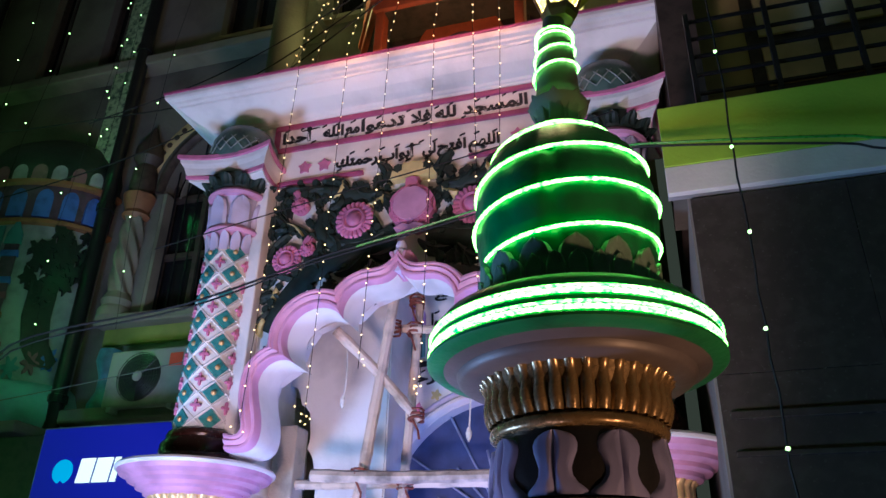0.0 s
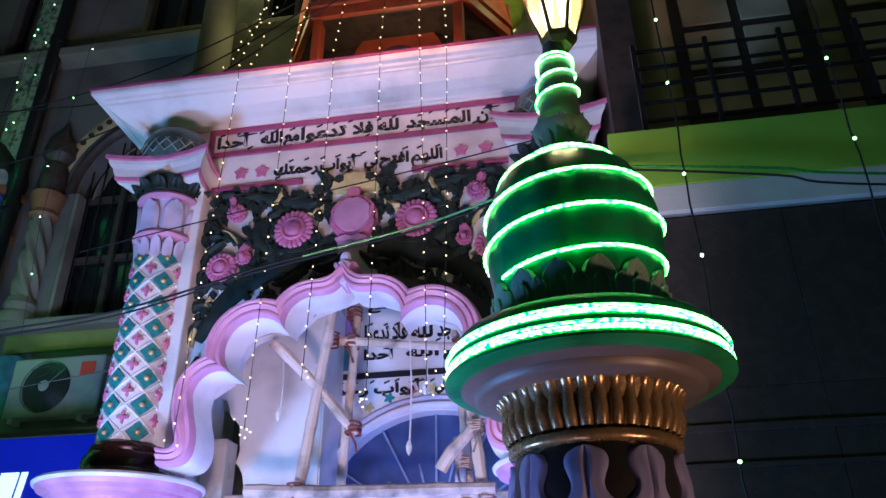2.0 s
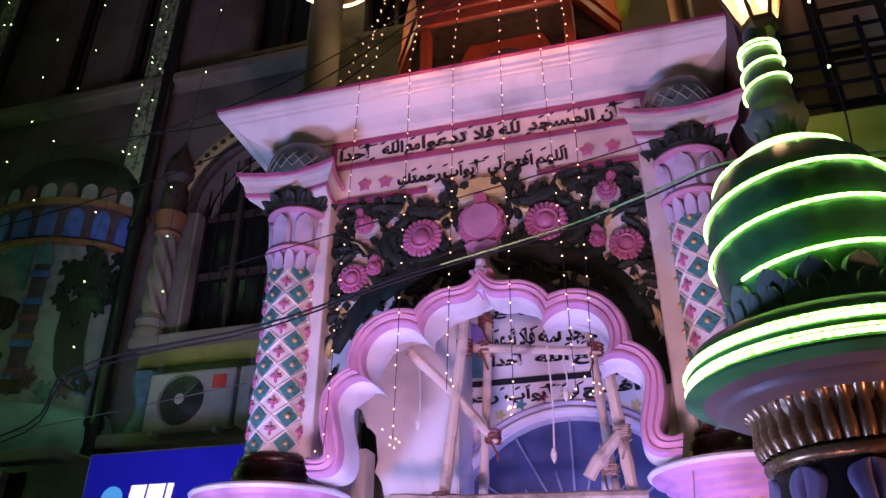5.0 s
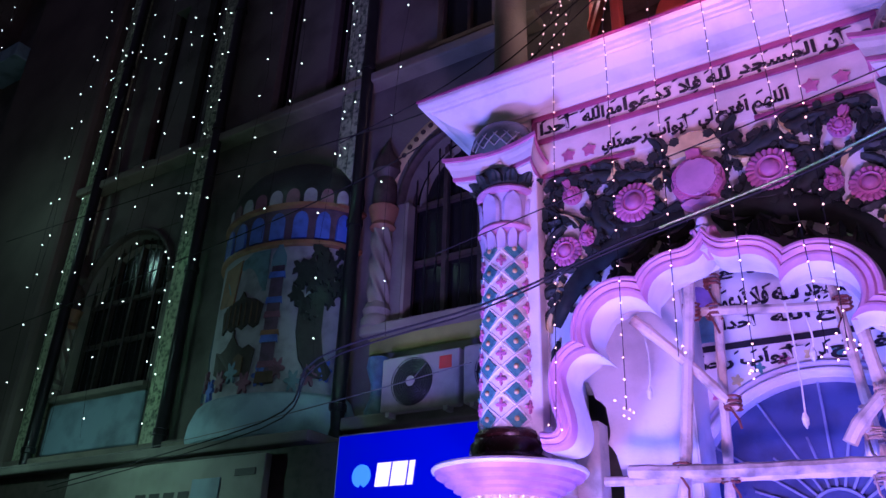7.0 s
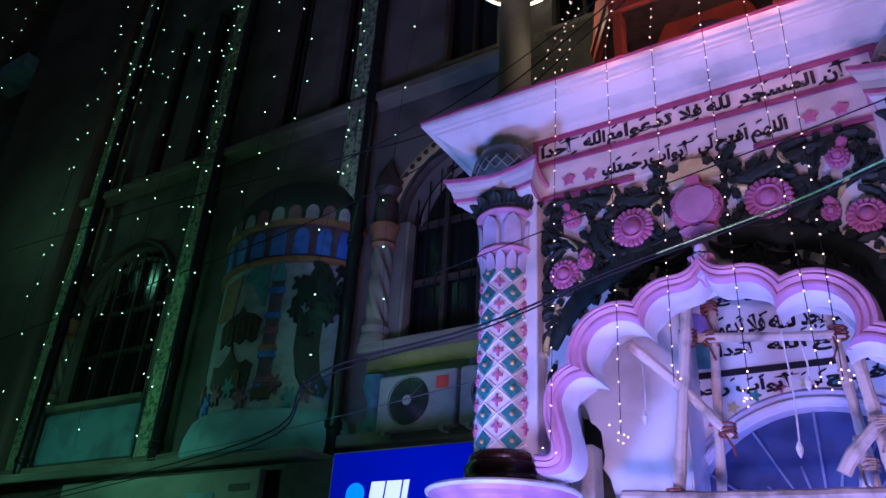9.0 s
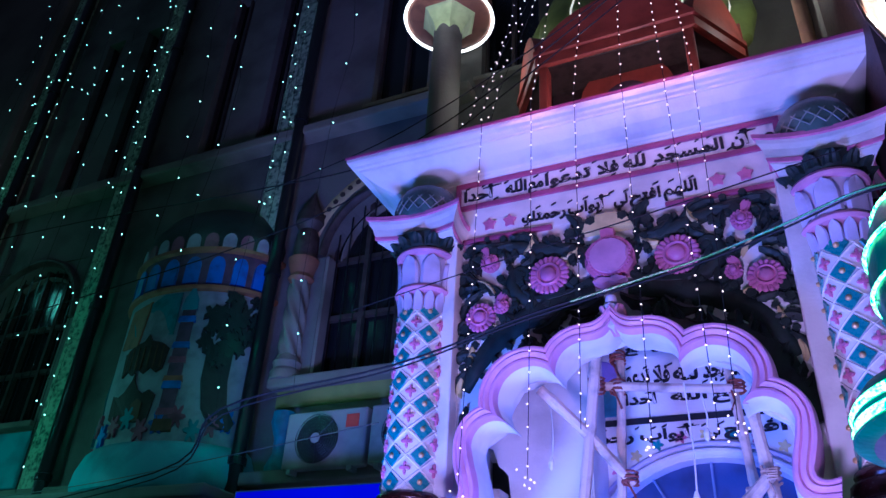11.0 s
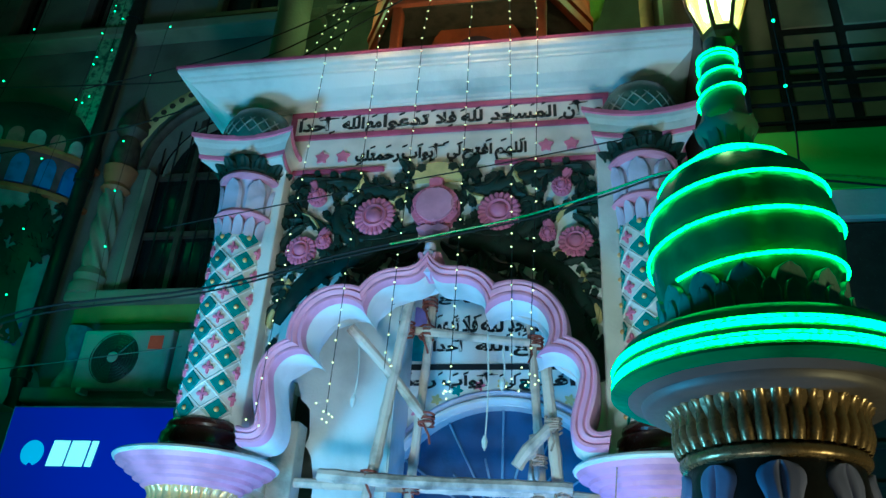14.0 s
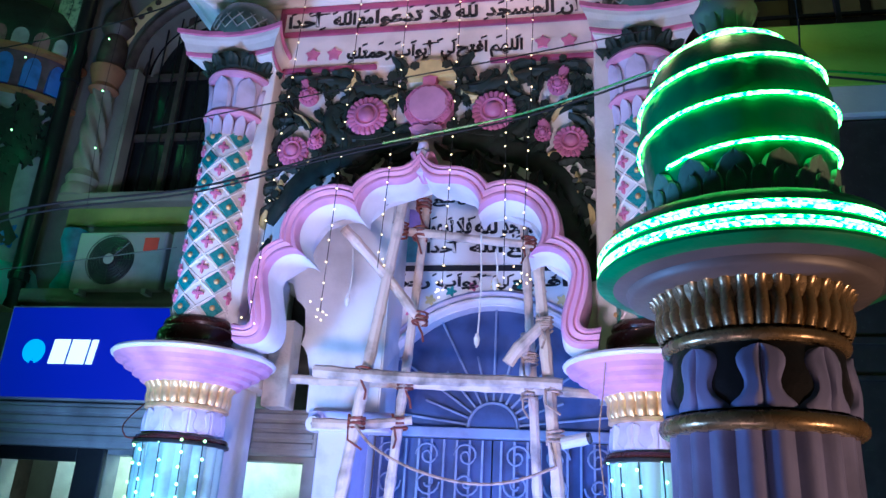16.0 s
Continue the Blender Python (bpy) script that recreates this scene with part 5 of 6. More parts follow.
def arched_window(name, x0, x1, z0, z1, spring, cols, label):
    w = thing(name, ((x0 + x1) / 2, WALL_Y, z0), label, "window", kind="structure")
    cx, r = (x0 + x1) / 2, (x1 - x0) / 2
    for s in (-1, 1):
        corner = [(cx + s * r, spring)] + [(cx + s * r * math.cos(radians(a)), spring + (z1 - spring) * math.sin(radians(a))) for a in range(0, 91, 9)] + [(cx + s * r, z1)]
        part("spandrel", plate(corner, WALL_Y + 0.02, WALL_Y + 0.28), PLASTER, w)
    def bow(off):
        return [(cx + (r + off) * math.cos(radians(a)), spring + (z1 - spring + off) * math.sin(radians(a))) for a in range(0, 181, 6)]

    part("arch_moulding", ribbon(bow(0.05), (0.05, 0.05), WALL_Y + 0.01, WALL_Y - 0.06), DARKBROWN, w, "dark arch moulding", True)
    part("inner_moulding", ribbon(bow(-0.10), (0.02, 0.02), WALL_Y + 0.20, WALL_Y + 0.12), CREAM, w, "pale inner arch bead", True)
    if name == "window_1":
        part("painted_band", ribbon(bow(0.24), (0.075, 0.075), WALL_Y, WALL_Y - 0.012), OCHRE, w, "ochre painted band", True)
        for x, z in bow(0.24):
            part("painted_dot", plate([(x + 0.03 * math.cos(b), z + 0.03 * math.sin(b)) for b in [2 * math.pi * k / 10 for k in range(10)]], WALL_Y - 0.022, WALL_Y), DARKBROWN, w, "dark painted dot")
    for x in (x0 + 0.02, x1 - 0.02):
        part("reveal_lining", boxed(x - 0.018, x + 0.018, WALL_Y + 0.005, WALL_Y + 0.13, z0, spring), CREAM, w, "pale plaster reveal")
    part("glass", boxed(x0, x1, WALL_Y + 0.20, WALL_Y + 0.21, z0, z1), DARKGLASS, w, "dark glass")
    for k in range(cols + 1):
        x = x0 + (x1 - x0) * k / cols
        part("mullion", boxed(x - 0.025, x + 0.025, WALL_Y + 0.13, WALL_Y + 0.19, z0, z1), DARKBROWN, w)
    for z in (z0 + 0.03, z0 + (z1 - z0) * 0.33, spring):
        part("transom", boxed(x0, x1, WALL_Y + 0.135, WALL_Y + 0.195, z - 0.025, z + 0.025), DARKBROWN, w)
    for k in range(cols * 3):
        x = x0 + (x1 - x0) * (k + 0.5) / (cols * 3)
        part("iron_bar", tube([(x, WALL_Y + 0.1, z0), (x, WALL_Y + 0.1, z1 - 0.05)], 0.008, 5), IRON, w)
    part("sill", boxed(x0 - 0.08, x1 + 0.08, WALL_Y - 0.12, WALL_Y + 0.05, z0 - 0.07, z0, 0.015), CREAM, w, "cream sill")
    return w


arched_window("window_1", -3.2, -1.6, 4.12, 6.2, 5.45, 4, "tall dark arched window with wooden mullions")
arched_window("window_2", -8.45, -6.75, 4.02, 6.15, 5.3, 4, "dark arched window with iron bars and fairy lights")
part("apron_panel", boxed(-8.5, -6.7, WALL_Y - 0.05, WALL_Y, 3.3, 3.92, 0.02), BLUEGLAZE, wall_rear, "pale blue plaster apron")
for i, (x0, x1, z0, z1) in enumerate([(-2.9, -2.2, 7.35, 9.6), (-1.55, -0.9, 7.3, 9.4)] + SLITS):
    w = thing("window_%d" % (i + 3), ((x0 + x1) / 2, WALL_Y, z0), "narrow dark upper window in the facade", "window", kind="structure")
    part("glass", boxed(x0, x1, WALL_Y + 0.18, WALL_Y + 0.19, z0, z1), DARKGLASS, w)
    for x in (x0, (x0 + x1) / 2, x1):
        part("mullion", boxed(x - 0.02, x + 0.02, WALL_Y + 0.1, WALL_Y + 0.17, z0, z1), DARKBROWN, w)
    part("sill", boxed(x0 - 0.06, x1 + 0.06, WALL_Y - 0.08, WALL_Y + 0.04, z0 - 0.06, z0, 0.01), CREAM, w)

part("plain_pier", boxed(-11.75, -8.95, WALL_Y - 0.3, WALL_Y, 2.95, 13, 0.08), PIER, wall_rear, "smooth brown plaster pier")
for z in (8.2, 10.64):
    part("ledge", boxed(-13, -11.75, WALL_Y - 0.5, WALL_Y, z, z + 0.3, 0.02), BLUEGLAZE, wall_rear, "pale floor ledge")
for x in (-3.93, -6.35, -8.75):
    part("mosaic_strip", boxed(x - 0.13, x + 0.13, WALL_Y - 0.16, WALL_Y, 2.6, 13, 0.02), MOSAIC, wall_rear, "vertical strip painted with green foliage")
for x in (-3.68, -6.08, -8.48):
    pipe = thing("drain_pipe", (x, WALL_Y - 0.2, 2.6), "black vertical drain pipe fixed to the facade", "pipe", "drain pipes")
    part("pipe", tube([(x, WALL_Y - 0.2, 2.6), (x, WALL_Y - 0.2, 13)], 0.07, 12), IRON, pipe, "", True)
    for z in (3.3, 5.2, 7.2, 9.2):
        part("collar", lathe([(0.07, z), (0.085, z + 0.005), (0.085, z + 0.07), (0.07, z + 0.075)], 14, (x, WALL_Y - 0.2)), IRON, pipe)


def twisted_column(x, z0, z1):
    t = thing("twisted_column", (x, WALL_Y - 0.1, z0), "plaster half column with spiral fluting beside the window", "column", "facade columns")
    c = (x, WALL_Y - 0.06)
    n = 72
    prof = [(0.10, z0 + 0.25 + (z1 - z0 - 0.5) * i / n) for i in range(n + 1)]
    part("spiral_shaft", lathe(prof, 32, c, lambda a, r, z: r * (1 + 0.17 * math.sin(5 * a + z * 24))), CREAM, t, "", True)
    part("base", lathe([(0.15, z0), (0.15, z0 + 0.08), (0.12, z0 + 0.12), (0.14, z0 + 0.18), (0.10, z0 + 0.26)], 24, c), CREAM, t, "", True)
    part("capital", lathe([(0.10, z1 - 0.26), (0.135, z1 - 0.22), (0.11, z1 - 0.17), (0.15, z1 - 0.06), (0.16, z1)], 24, c), TERRA, t, "", True)
    part("urn", lathe([(0.11, z1), (0.13, z1 + 0.10), (0.12, z1 + 0.28), (0.09, z1 + 0.36), (0.15, z1 + 0.44), (0.14, z1 + 0.56), (0.06, z1 + 0.70), (0.015, z1 + 0.84)], 20, c), DARKBROWN, t, "", True)


twisted_column(-3.42, 4.1, 5.4)
twisted_column(-8.55, 4.0, 5.2)
vase = thing("plaster_baluster", (-3.42, WALL_Y - 0.1, 3.2), "dark green baluster-shaped plaster ornament on the wall", "ornament")
part("baluster", lathe([(0.10, 3.22), (0.11, 3.3), (0.06, 3.42), (0.06, 3.55), (0.11, 3.7), (0.10, 3.8)], 20, (-3.36, WALL_Y - 0.05)), MURALTEAL, vase, "", True)

# ---- painted bay ----
BX, BY, BRX, BRY = -4.62, 1.5, 0.86, 0.60
bay = thing("painted_bay", (BX, BY, 3.07), "round plaster bay painted with a minaret, trees and houses", "bay")


def squash(bm):
    for v in bm.verts:
        v.co.x, v.co.y = BX + (v.co.x) * BRX, BY + (v.co.y) * BRY
    return bm


def bay_ring(name, prof, m, label="", n=64):
    return part(name, squash(lathe(prof, n, (0, 0), None, (180, 360), False)), m, bay, label, True)


def on_bay(name, outline, m, depth=0.03, label=""):
    """A raised painted shape on the round face; outline in arc degrees from the front and in z."""
    bm = bmesh.new()
    f, g = [], []
    for u, z in outline:
        a = radians(270 + u)
        for lst, rr in ((f, 1.0 + depth), (g, 0.99)):
            lst.append(bm.verts.new((BX + BRX * rr * math.cos(a), BY + BRY * rr * math.sin(a), z)))
    bm.faces.new(f)
    n = len(f)
    for i in range(n):
        bm.faces.new((f[i], f[(i + 1) % n], g[(i + 1) % n], g[i]))
    return part(name, bm, m, bay, label)


bay_ring("mural_wall", [(1.0, 3.3), (1.0, 5.0)], MURALWHITE, "painted plaster face")
bay_ring("base_lip", [(0.9, 3.0), (1.0, 3.02), (1.13, 3.07), (1.17, 3.15), (1.15, 3.28), (1.08, 3.42), (1.01, 3.47), (0.95, 3.48)], BLUEGLAZE, "pale blue flared base")
bay_ring("cornice_band", [(0.98, 4.96), (1.06, 4.98), (1.06, 5.02), (1.0, 5.03)], TERRA)
bay_ring("blue_frieze", [(1.0, 5.02), (1.02, 5.4)], MURALPLUM, "dusky violet frieze with blue painted arches")
bay_ring("upper_band", [(1.0, 5.39), (1.08, 5.41), (1.08, 5.45), (1.0, 5.46)], TERRA)
bay_ring("roof", [(1.02, 5.45), (1.04, 5.6), (0.98, 5.8), (0.8, 6.0), (0.5, 6.15), (0.1, 6.25)], MURALGREEN, "dark green half dome")
for i in range(13):
    u = -78 + i * 13
    sc = [(u - 4.9, 5.46), (u + 4.9, 5.46)] + [(u + 4.9 * math.cos(b), 5.54 + 0.085 * math.sin(b)) for b in [math.pi * k / 9 for k in range(10)]]
    on_bay("scallop", sc, MURALWHITE if i % 2 else MURALPINK, 0.05)
for i in range(9):
    u = -68 + i * 17
    arch = [(u - 5.5, 5.05), (u + 5.5, 5.05), (u + 5.5, 5.24)] + [(u + 5.5 * math.cos(b), 5.24 + 0.11 * math.sin(b)) for b in [math.pi * k / 8 for k in range(1, 8)]] + [(u - 5.5, 5.24)]
    on_bay("blue_arch", arch, MURALBLUE, 0.045)
for u, w, z0, z1, m in ((22, 5.0, 3.58, 4.75, MURALPLUM), (22, 6.5, 3.55, 3.66, MURALLINE), (22, 6.3, 3.95, 4.02, MURALBLUE), (22, 6.6, 4.02, 4.07, TERRA), (22, 5.9, 4.35, 4.41, MURALBLUE), (22, 6.0, 4.62, 4.68, MURALBLUE), (22, 5.8, 3.7, 3.76, MURALPINK), (22, 5.8, 4.2, 4.26, MURALPINK)):
    on_bay("painted_minaret_stage", [(u - w, z0), (u + w, z0), (u + w * 0.9, z1), (u - w * 0.9, z1)], m, 0.06 if z1 - z0 < 0.5 else 0.04)
on_bay("painted_minaret_cap", [(16.5, 4.75), (27.5, 4.75), (27, 4.86), (24, 4.95), (22, 5.05), (20, 4.95), (17, 4.86)], MURALTEAL, 0.05)
# two dark tents with scalloped hems, the lower one open at the front
on_bay("painted_tent", [(-22, 4.12), (-17, 4.17), (-12, 4.12), (-7, 4.17), (-2, 4.12), (3, 4.17), (8, 4.12), (12, 4.15), (14, 4.36), (8, 4.42), (-1, 4.46), (-4, 4.53), (-7, 4.46), (-17, 4.42), (-24, 4.36)], MURALBROWN, 0.03)
on_bay("painted_tent", [(-25, 3.72), (-14, 3.62), (-4, 3.65), (10, 3.64), (12, 3.9), (7, 3.95), (2, 3.92), (-3, 3.97), (-7, 4.06), (-8, 4.14), (-9, 4.06), (-14, 3.96), (-19, 3.92), (-26, 3.95)], MURALBROWN, 0.03)
for u in range(-20, 12, 5):
    on_bay("painted_tent_stripe", [(u - 0.6, 4.17), (u + 0.6, 4.17), (u + 0.4, 4.4), (u - 0.4, 4.4)], MURALLINE, 0.036)
on_bay("painted_tent_door", [(-4, 3.66), (4, 3.66), (4, 3.83), (0, 3.87), (-4, 3.83)], MURALLINE, 0.038)
on_bay("painted_trunk", [(52, 3.62), (66, 3.60), (69, 3.68), (61, 3.82), (58, 4.05), (58, 4.4), (40, 4.4), (40, 4.05), (44, 3.78)], MURALGREEN, 0.05)
on_bay("painted_hill", [(-80, 3.4), (-30, 3.4), (-36, 3.7), (-50, 4.0), (-60, 4.3), (-78, 4.4)], MURALTEAL, 0.02)
on_bay("painted_shape", [(-20, 4.55), (14, 4.5), (14, 4.95), (0, 4.95), (-14, 4.85), (-30, 4.8)], MURALTEAL, 0.02)
on_bay("painted_scroll", [(-34, 4.45), (-14, 4.42), (-10, 4.9), (-30, 4.86)], TERRA, 0.03)
rg = random.Random(11)
for i in range(40):
    u, z = 51 + rg.gauss(0, 7.5), 4.58 + rg.gauss(0, 0.19)
    z = min(max(z, 4.25), 4.92)
    q = rg.uniform(5, 8)
    on_bay("painted_leaf_clump", [(u + q * (0.7 + 0.3 * math.cos(5 * b + i)) * math.cos(b), z + 0.018 * q * (0.7 + 0.3 * math.cos(5 * b + i)) * math.sin(b)) for b in [2 * math.pi * k / 15 for k in range(15)]], MURALGREEN, rg.uniform(0.03, 0.08))
for i in range(12):
    u, z = -62 + i * 11.5, 3.57 + 0.06 * (i % 3)
    on_bay("painted_flower", [(u + 6 * (0.72 + 0.28 * math.cos(6 * b)) * math.cos(b), z + 0.12 * (0.72 + 0.28 * math.cos(6 * b)) * math.sin(b)) for b in [2 * math.pi * k / 30 for k in range(30)]], (MURALPINK, MURALTEAL, MURALPINK, MURALBLUE)[i % 4], 0.04)

# ---- shop boards under the facade ----
board = thing("shop_board", (-5.5, 0.9, 2.3), "dim grey-green shop board with worn dark print", "sign")
part("face", boxed(-6.9, -4.1, 0.9, 0.98, 2.05, 2.9, 0.01), GREYBEIGE, board)
for x in (-5.75, -5.55, -5.35, -5.15):
    part("print_bar", boxed(x, x + 0.14, 0.892, 0.9, 2.42, 2.62), DARKPRINT, board)
part("print_bar", boxed(-4.45, -4.2, 0.892, 0.9, 2.72, 2.78), DARKPRINT, board)
part("print_panel", boxed(-4.98, -4.62, 0.888, 0.9, 2.4, 2.72, 0.004), BLUEGLAZE, board)
# solid dark box in place of a recess, its shade put into the colour
part("dark_recess", boxed(-4.1, -3.3, 1.0, 1.5, 0.0, 2.95), DARKBROWN, wall_rear)
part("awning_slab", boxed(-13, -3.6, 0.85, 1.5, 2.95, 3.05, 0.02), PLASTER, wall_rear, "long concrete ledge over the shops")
part("shop_fronts", boxed(-13, -4.1, 1.0, 1.5, 0, 2.95), DARKBROWN, wall_rear)

# ---- roof kiosk with its dome and two minarets ----
KX, KY = 0.05, 1.12
kiosk = thing("roof_kiosk", (KX, KY, 5.08), "roof kiosk with a lobed green dome over eaves coloured by red light", "dome kiosk")
# back wall takes the dark brown as painted shade of the kiosk's inside
part("rear_wall", boxed(-0.58, 0.64, 0.86, 1.4, 5.05, 6.30), DARKBROWN, kiosk, "kiosk back wall painted dark for the shade inside")
niche = [(-0.33, 5.1), (0.45, 5.1), (0.45, 5.98)] + arc_pts(0.06, 5.98, 0.39, 0, 180, 20)[1:-1] + [(-0.33, 5.98)]
part("arched_niche", plate(niche, 0.80, 0.86, bevel=0.012), REDLIGHT, kiosk, "arched niche coloured by red light")
part("niche_panel", plate([(0.06 + (x - 0.06) * 0.62, 5.1 + (z - 5.1) * 0.80) for x, z in niche], 0.788, 0.80), MURALPLUM, kiosk, "dusky niche panel")
for x0, x1 in ((-0.60, -0.52), (0.58, 0.66)):
    part("corner_post", boxed(x0, x1, 0.50, 0.62, 5.05, 6.25, 0.015), REDLIGHT, kiosk, "corner post coloured by red light")
EAVE = [(-0.62, 0.48), (0.68, 0.48), (1.01, 1.0), (1.01, 1.47), (-0.95, 1.47), (-0.95, 1.0)]


def eave_ring(name, levels, m, label):
    bm = bmesh.new()
    rings = [[bm.verts.new((KX + (x - KX) * k, KY + (y - KY) * k, z)) for x, y in EAVE] for k, z in levels]
    for p, q in zip(rings, rings[1:]):
        for i in range(6):
            bm.faces.new((p[i], p[(i + 1) % 6], q[(i + 1) % 6], q[i]))
    bm.faces.new(rings[0])
    bm.faces.new(rings[-1])
    part(name, bm, m, kiosk, label)


eave_ring("eave_fascia", [(0.975, 6.23), (1.0, 6.24), (1.0, 6.33), (0.985, 6.335), (0.985, 6.35), (1.02, 6.36), (1.02, 6.405), (0.97, 6.412)], REDLIGHT, "eave fascia coloured by red light")
# dark plate under the eaves paints the shade of their unlit underside
eave_ring("soffit", [(0.93, 6.222), (0.945, 6.229)], DARKBROWN, "eave underside painted dark for its shade")
# curved roof: every side carries a segmental lunette, and the shell swells over them to the middle
bm = bmesh.new()
rows = []
for k in (1.0, 1.0, 0.92, 0.8, 0.65, 0.5, 0.3, 0.12):
    row = []
    for i in range(6):
        (x0, y0), (x1, y1) = EAVE[i], EAVE[(i + 1) % 6]
        for q in range(10):
            u = q / 10
            rise = 0.0 if not rows else 0.42 * ((1 - k) + k * (4 * u * (1 - u)) ** 0.8)
            row.append(bm.verts.new((KX + (x0 + (x1 - x0) * u - KX) * k, KY + (y0 + (y1 - y0) * u - KY) * k, 6.405 + rise)))
    rows.append(row)
for p, q in zip(rows, rows[1:]):
    for i in range(60):
        bm.faces.new((p[i], p[(i + 1) % 60], q[(i + 1) % 60], q[i]))
bm.faces.new(rows[-1])
part("curved_roof", bm, REDLIGHT, kiosk, "curved roof shell coloured by red light", True)
dome_prof = [(r * 1.05, 1.59 + (z - 1.59) * 1.055) for r, z in ((0.62, 6.5), (0.86, 6.42), (0.98, 6.5), (1.05, 6.75), (1.02, 7.05), (0.88, 7.4), (0.66, 7.7), (0.40, 7.95), (0.2, 8.1), (0.06, 8.3))]
DC = (0.08, 1.48)
FLAT = 0.6        # the dome is shallower than it is wide and leans on the facade
bm = lathe(dome_prof, 144, DC, lambda a, r, z: r * (0.90 + 0.12 * abs(math.sin(6 * a)) ** 0.7))
for v in bm.verts:
    v.co.y = DC[1] + (v.co.y - DC[1]) * FLAT
part("dome", bm, SHELLGREEN, kiosk, "green lobed onion dome", True)
for i in range(12):
    a = radians(30 * i)
    part("rib_light", tube([(DC[0] + (r * 0.925) * math.cos(a), DC[1] + FLAT * (r * 0.925) * math.sin(a), z) for r, z in dome_prof[1:]], 0.009, 5), RIBGLOW, kiosk, "warm rope light along a rib")


def minaret(x, y):
    t = thing("roof_minaret", (x, y, 5.0), "slim roof minaret with a rope-lit round balcony", "minaret", "roof minarets")
    part("shaft", lathe([(0.26, 5.0), (0.26, 5.5), (0.2, 5.6), (0.155, 5.75), (0.145, 7.75)], 24, (x, y)), PLASTER, t, "", True)
    part("bracket", lathe([(0.145, 7.45), (0.18, 7.55), (0.27, 7.68), (0.32, 7.72)], 6, (x, y)), BRACKET, t, "pale green six-sided bracket")
    part("balcony", lathe([(0.30, 7.70), (0.42, 7.71), (0.45, 7.74), (0.45, 7.9), (0.42, 7.92), (0.15, 7.93)], 40, (x, y)), TERRA, t, "round balcony", True)
    for z, r in ((7.705, 0.455), (7.70, 0.20)):
        part("rope_light", tube([(x + r * math.cos(a), y + r * math.sin(a), z) for a in [2 * math.pi * k / 60 for k in range(61)]], 0.016, 6), RINGGLOW, t, "warm glowing rope light")
    part("upper_shaft", lathe([(0.2, 7.92), (0.2, 8.7), (0.3, 8.75), (0.32, 8.9), (0.2, 9.2), (0.03, 9.6)], 24, (x, y)), PLASTER, t, "", True)


minaret(-1.70, 0.95)
minaret(1.72, 0.95)
box_th = thing("roof_stump", (-1.9, 0.5, 5.0), "dark stepped plaster stump on the gate roof edge", "ornament")
part("stump", lathe([(0.22, 5.0), (0.26, 5.1), (0.2, 5.2), (0.2, 5.55), (0.27, 5.7), (0.2, 5.75)], 8, (-1.75, 0.95)), DARKBROWN, box_th)
ylw = thing("yellow_pipe", (1.5, 0.5, 5.1), "yellow painted vertical pipe beside the kiosk", "pipe")
part("pipe", tube([(1.42, 0.5, 5.05), (1.40, 0.5, 9.0)], 0.05, 10), YELLOW, ylw, "", True)

# ---- neighbour on the other side ----
NX = 1.53
wall_e = part("wall_east", boxed(NX + 0.06, 8, -0.85, 1.8, 0, 3.32), PLASTER, label="side of the neighbouring shop, black granite below")
tagged(wall_e, category="wall", kind="structure")
part("upper_wall", boxed(NX + 0.25, 8, -0.1, 0.2, 3.75, 10), OCHRE, wall_e, "dim ochre upper wall")
# side wall in dark brown, darker than the ochre front
part("upper_side", boxed(NX + 0.06, NX + 0.25, -0.5, 1.8, 3.75, 10), DARKBROWN, wall_e)
part("balcony_slab", boxed(NX + 0.02, 8, -0.87, 0.2, 3.70, 3.78), PLASTER, wall_e)
slab_w, slab_h = 0.62, 0.80
for i in range(8):
    for j in range(5):
        x, z = NX + 0.07 + i * slab_w, 0.1 + j * slab_h
        top = min(z + slab_h - 0.0015, 3.30)
        if top - z > 0.05:
            part("granite_slab", boxed(x, x + slab_w - 0.0015, -0.868, -0.85, z, top, 0.002), GRANITE, wall_e)
part("ledge_strip", boxed(NX + 0.1, 8, -0.885, -0.868, 2.32, 2.35, 0.003), GRANITE, wall_e)
part("ledge_strip", boxed(NX + 0.1, 8, -0.885, -0.868, 2.18, 2.20, 0.003), GRANITE, wall_e)
fascia = thing("shop_fascia_board", (3.5, -0.9, 3.3), "plain lime green and off-white shop fascia board", "sign")
part("lime_face", boxed(NX - 0.02, 8, -0.92, -0.88, 3.445, 3.765, 0.004), LIME, fascia, "plain lime green face")
part("white_strip", boxed(NX - 0.02, 8, -0.915, -0.88, 3.31, 3.445, 0.004), OFFWHITE, fascia, "off-white strip")
part("case", boxed(NX - 0.02, 8, -0.88, -0.85, 3.31, 3.765), METAL, fascia)
grille = thing("balcony_grille", (3.4, -0.85, 3.78), "black iron balcony grille over the lime board", "railing")
for z in (3.86, 3.97, 4.08, 4.19, 4.30):
    part("rail", boxed(1.70, 6.5, -0.86, -0.845, z - 0.009, z + 0.009, 0.003), IRON, grille)
for i in range(14):
    x = 1.70 + i * 0.36
    part("post", boxed(x - 0.012, x + 0.012, -0.875, -0.85, 3.77, 4.34, 0.003), IRON, grille)
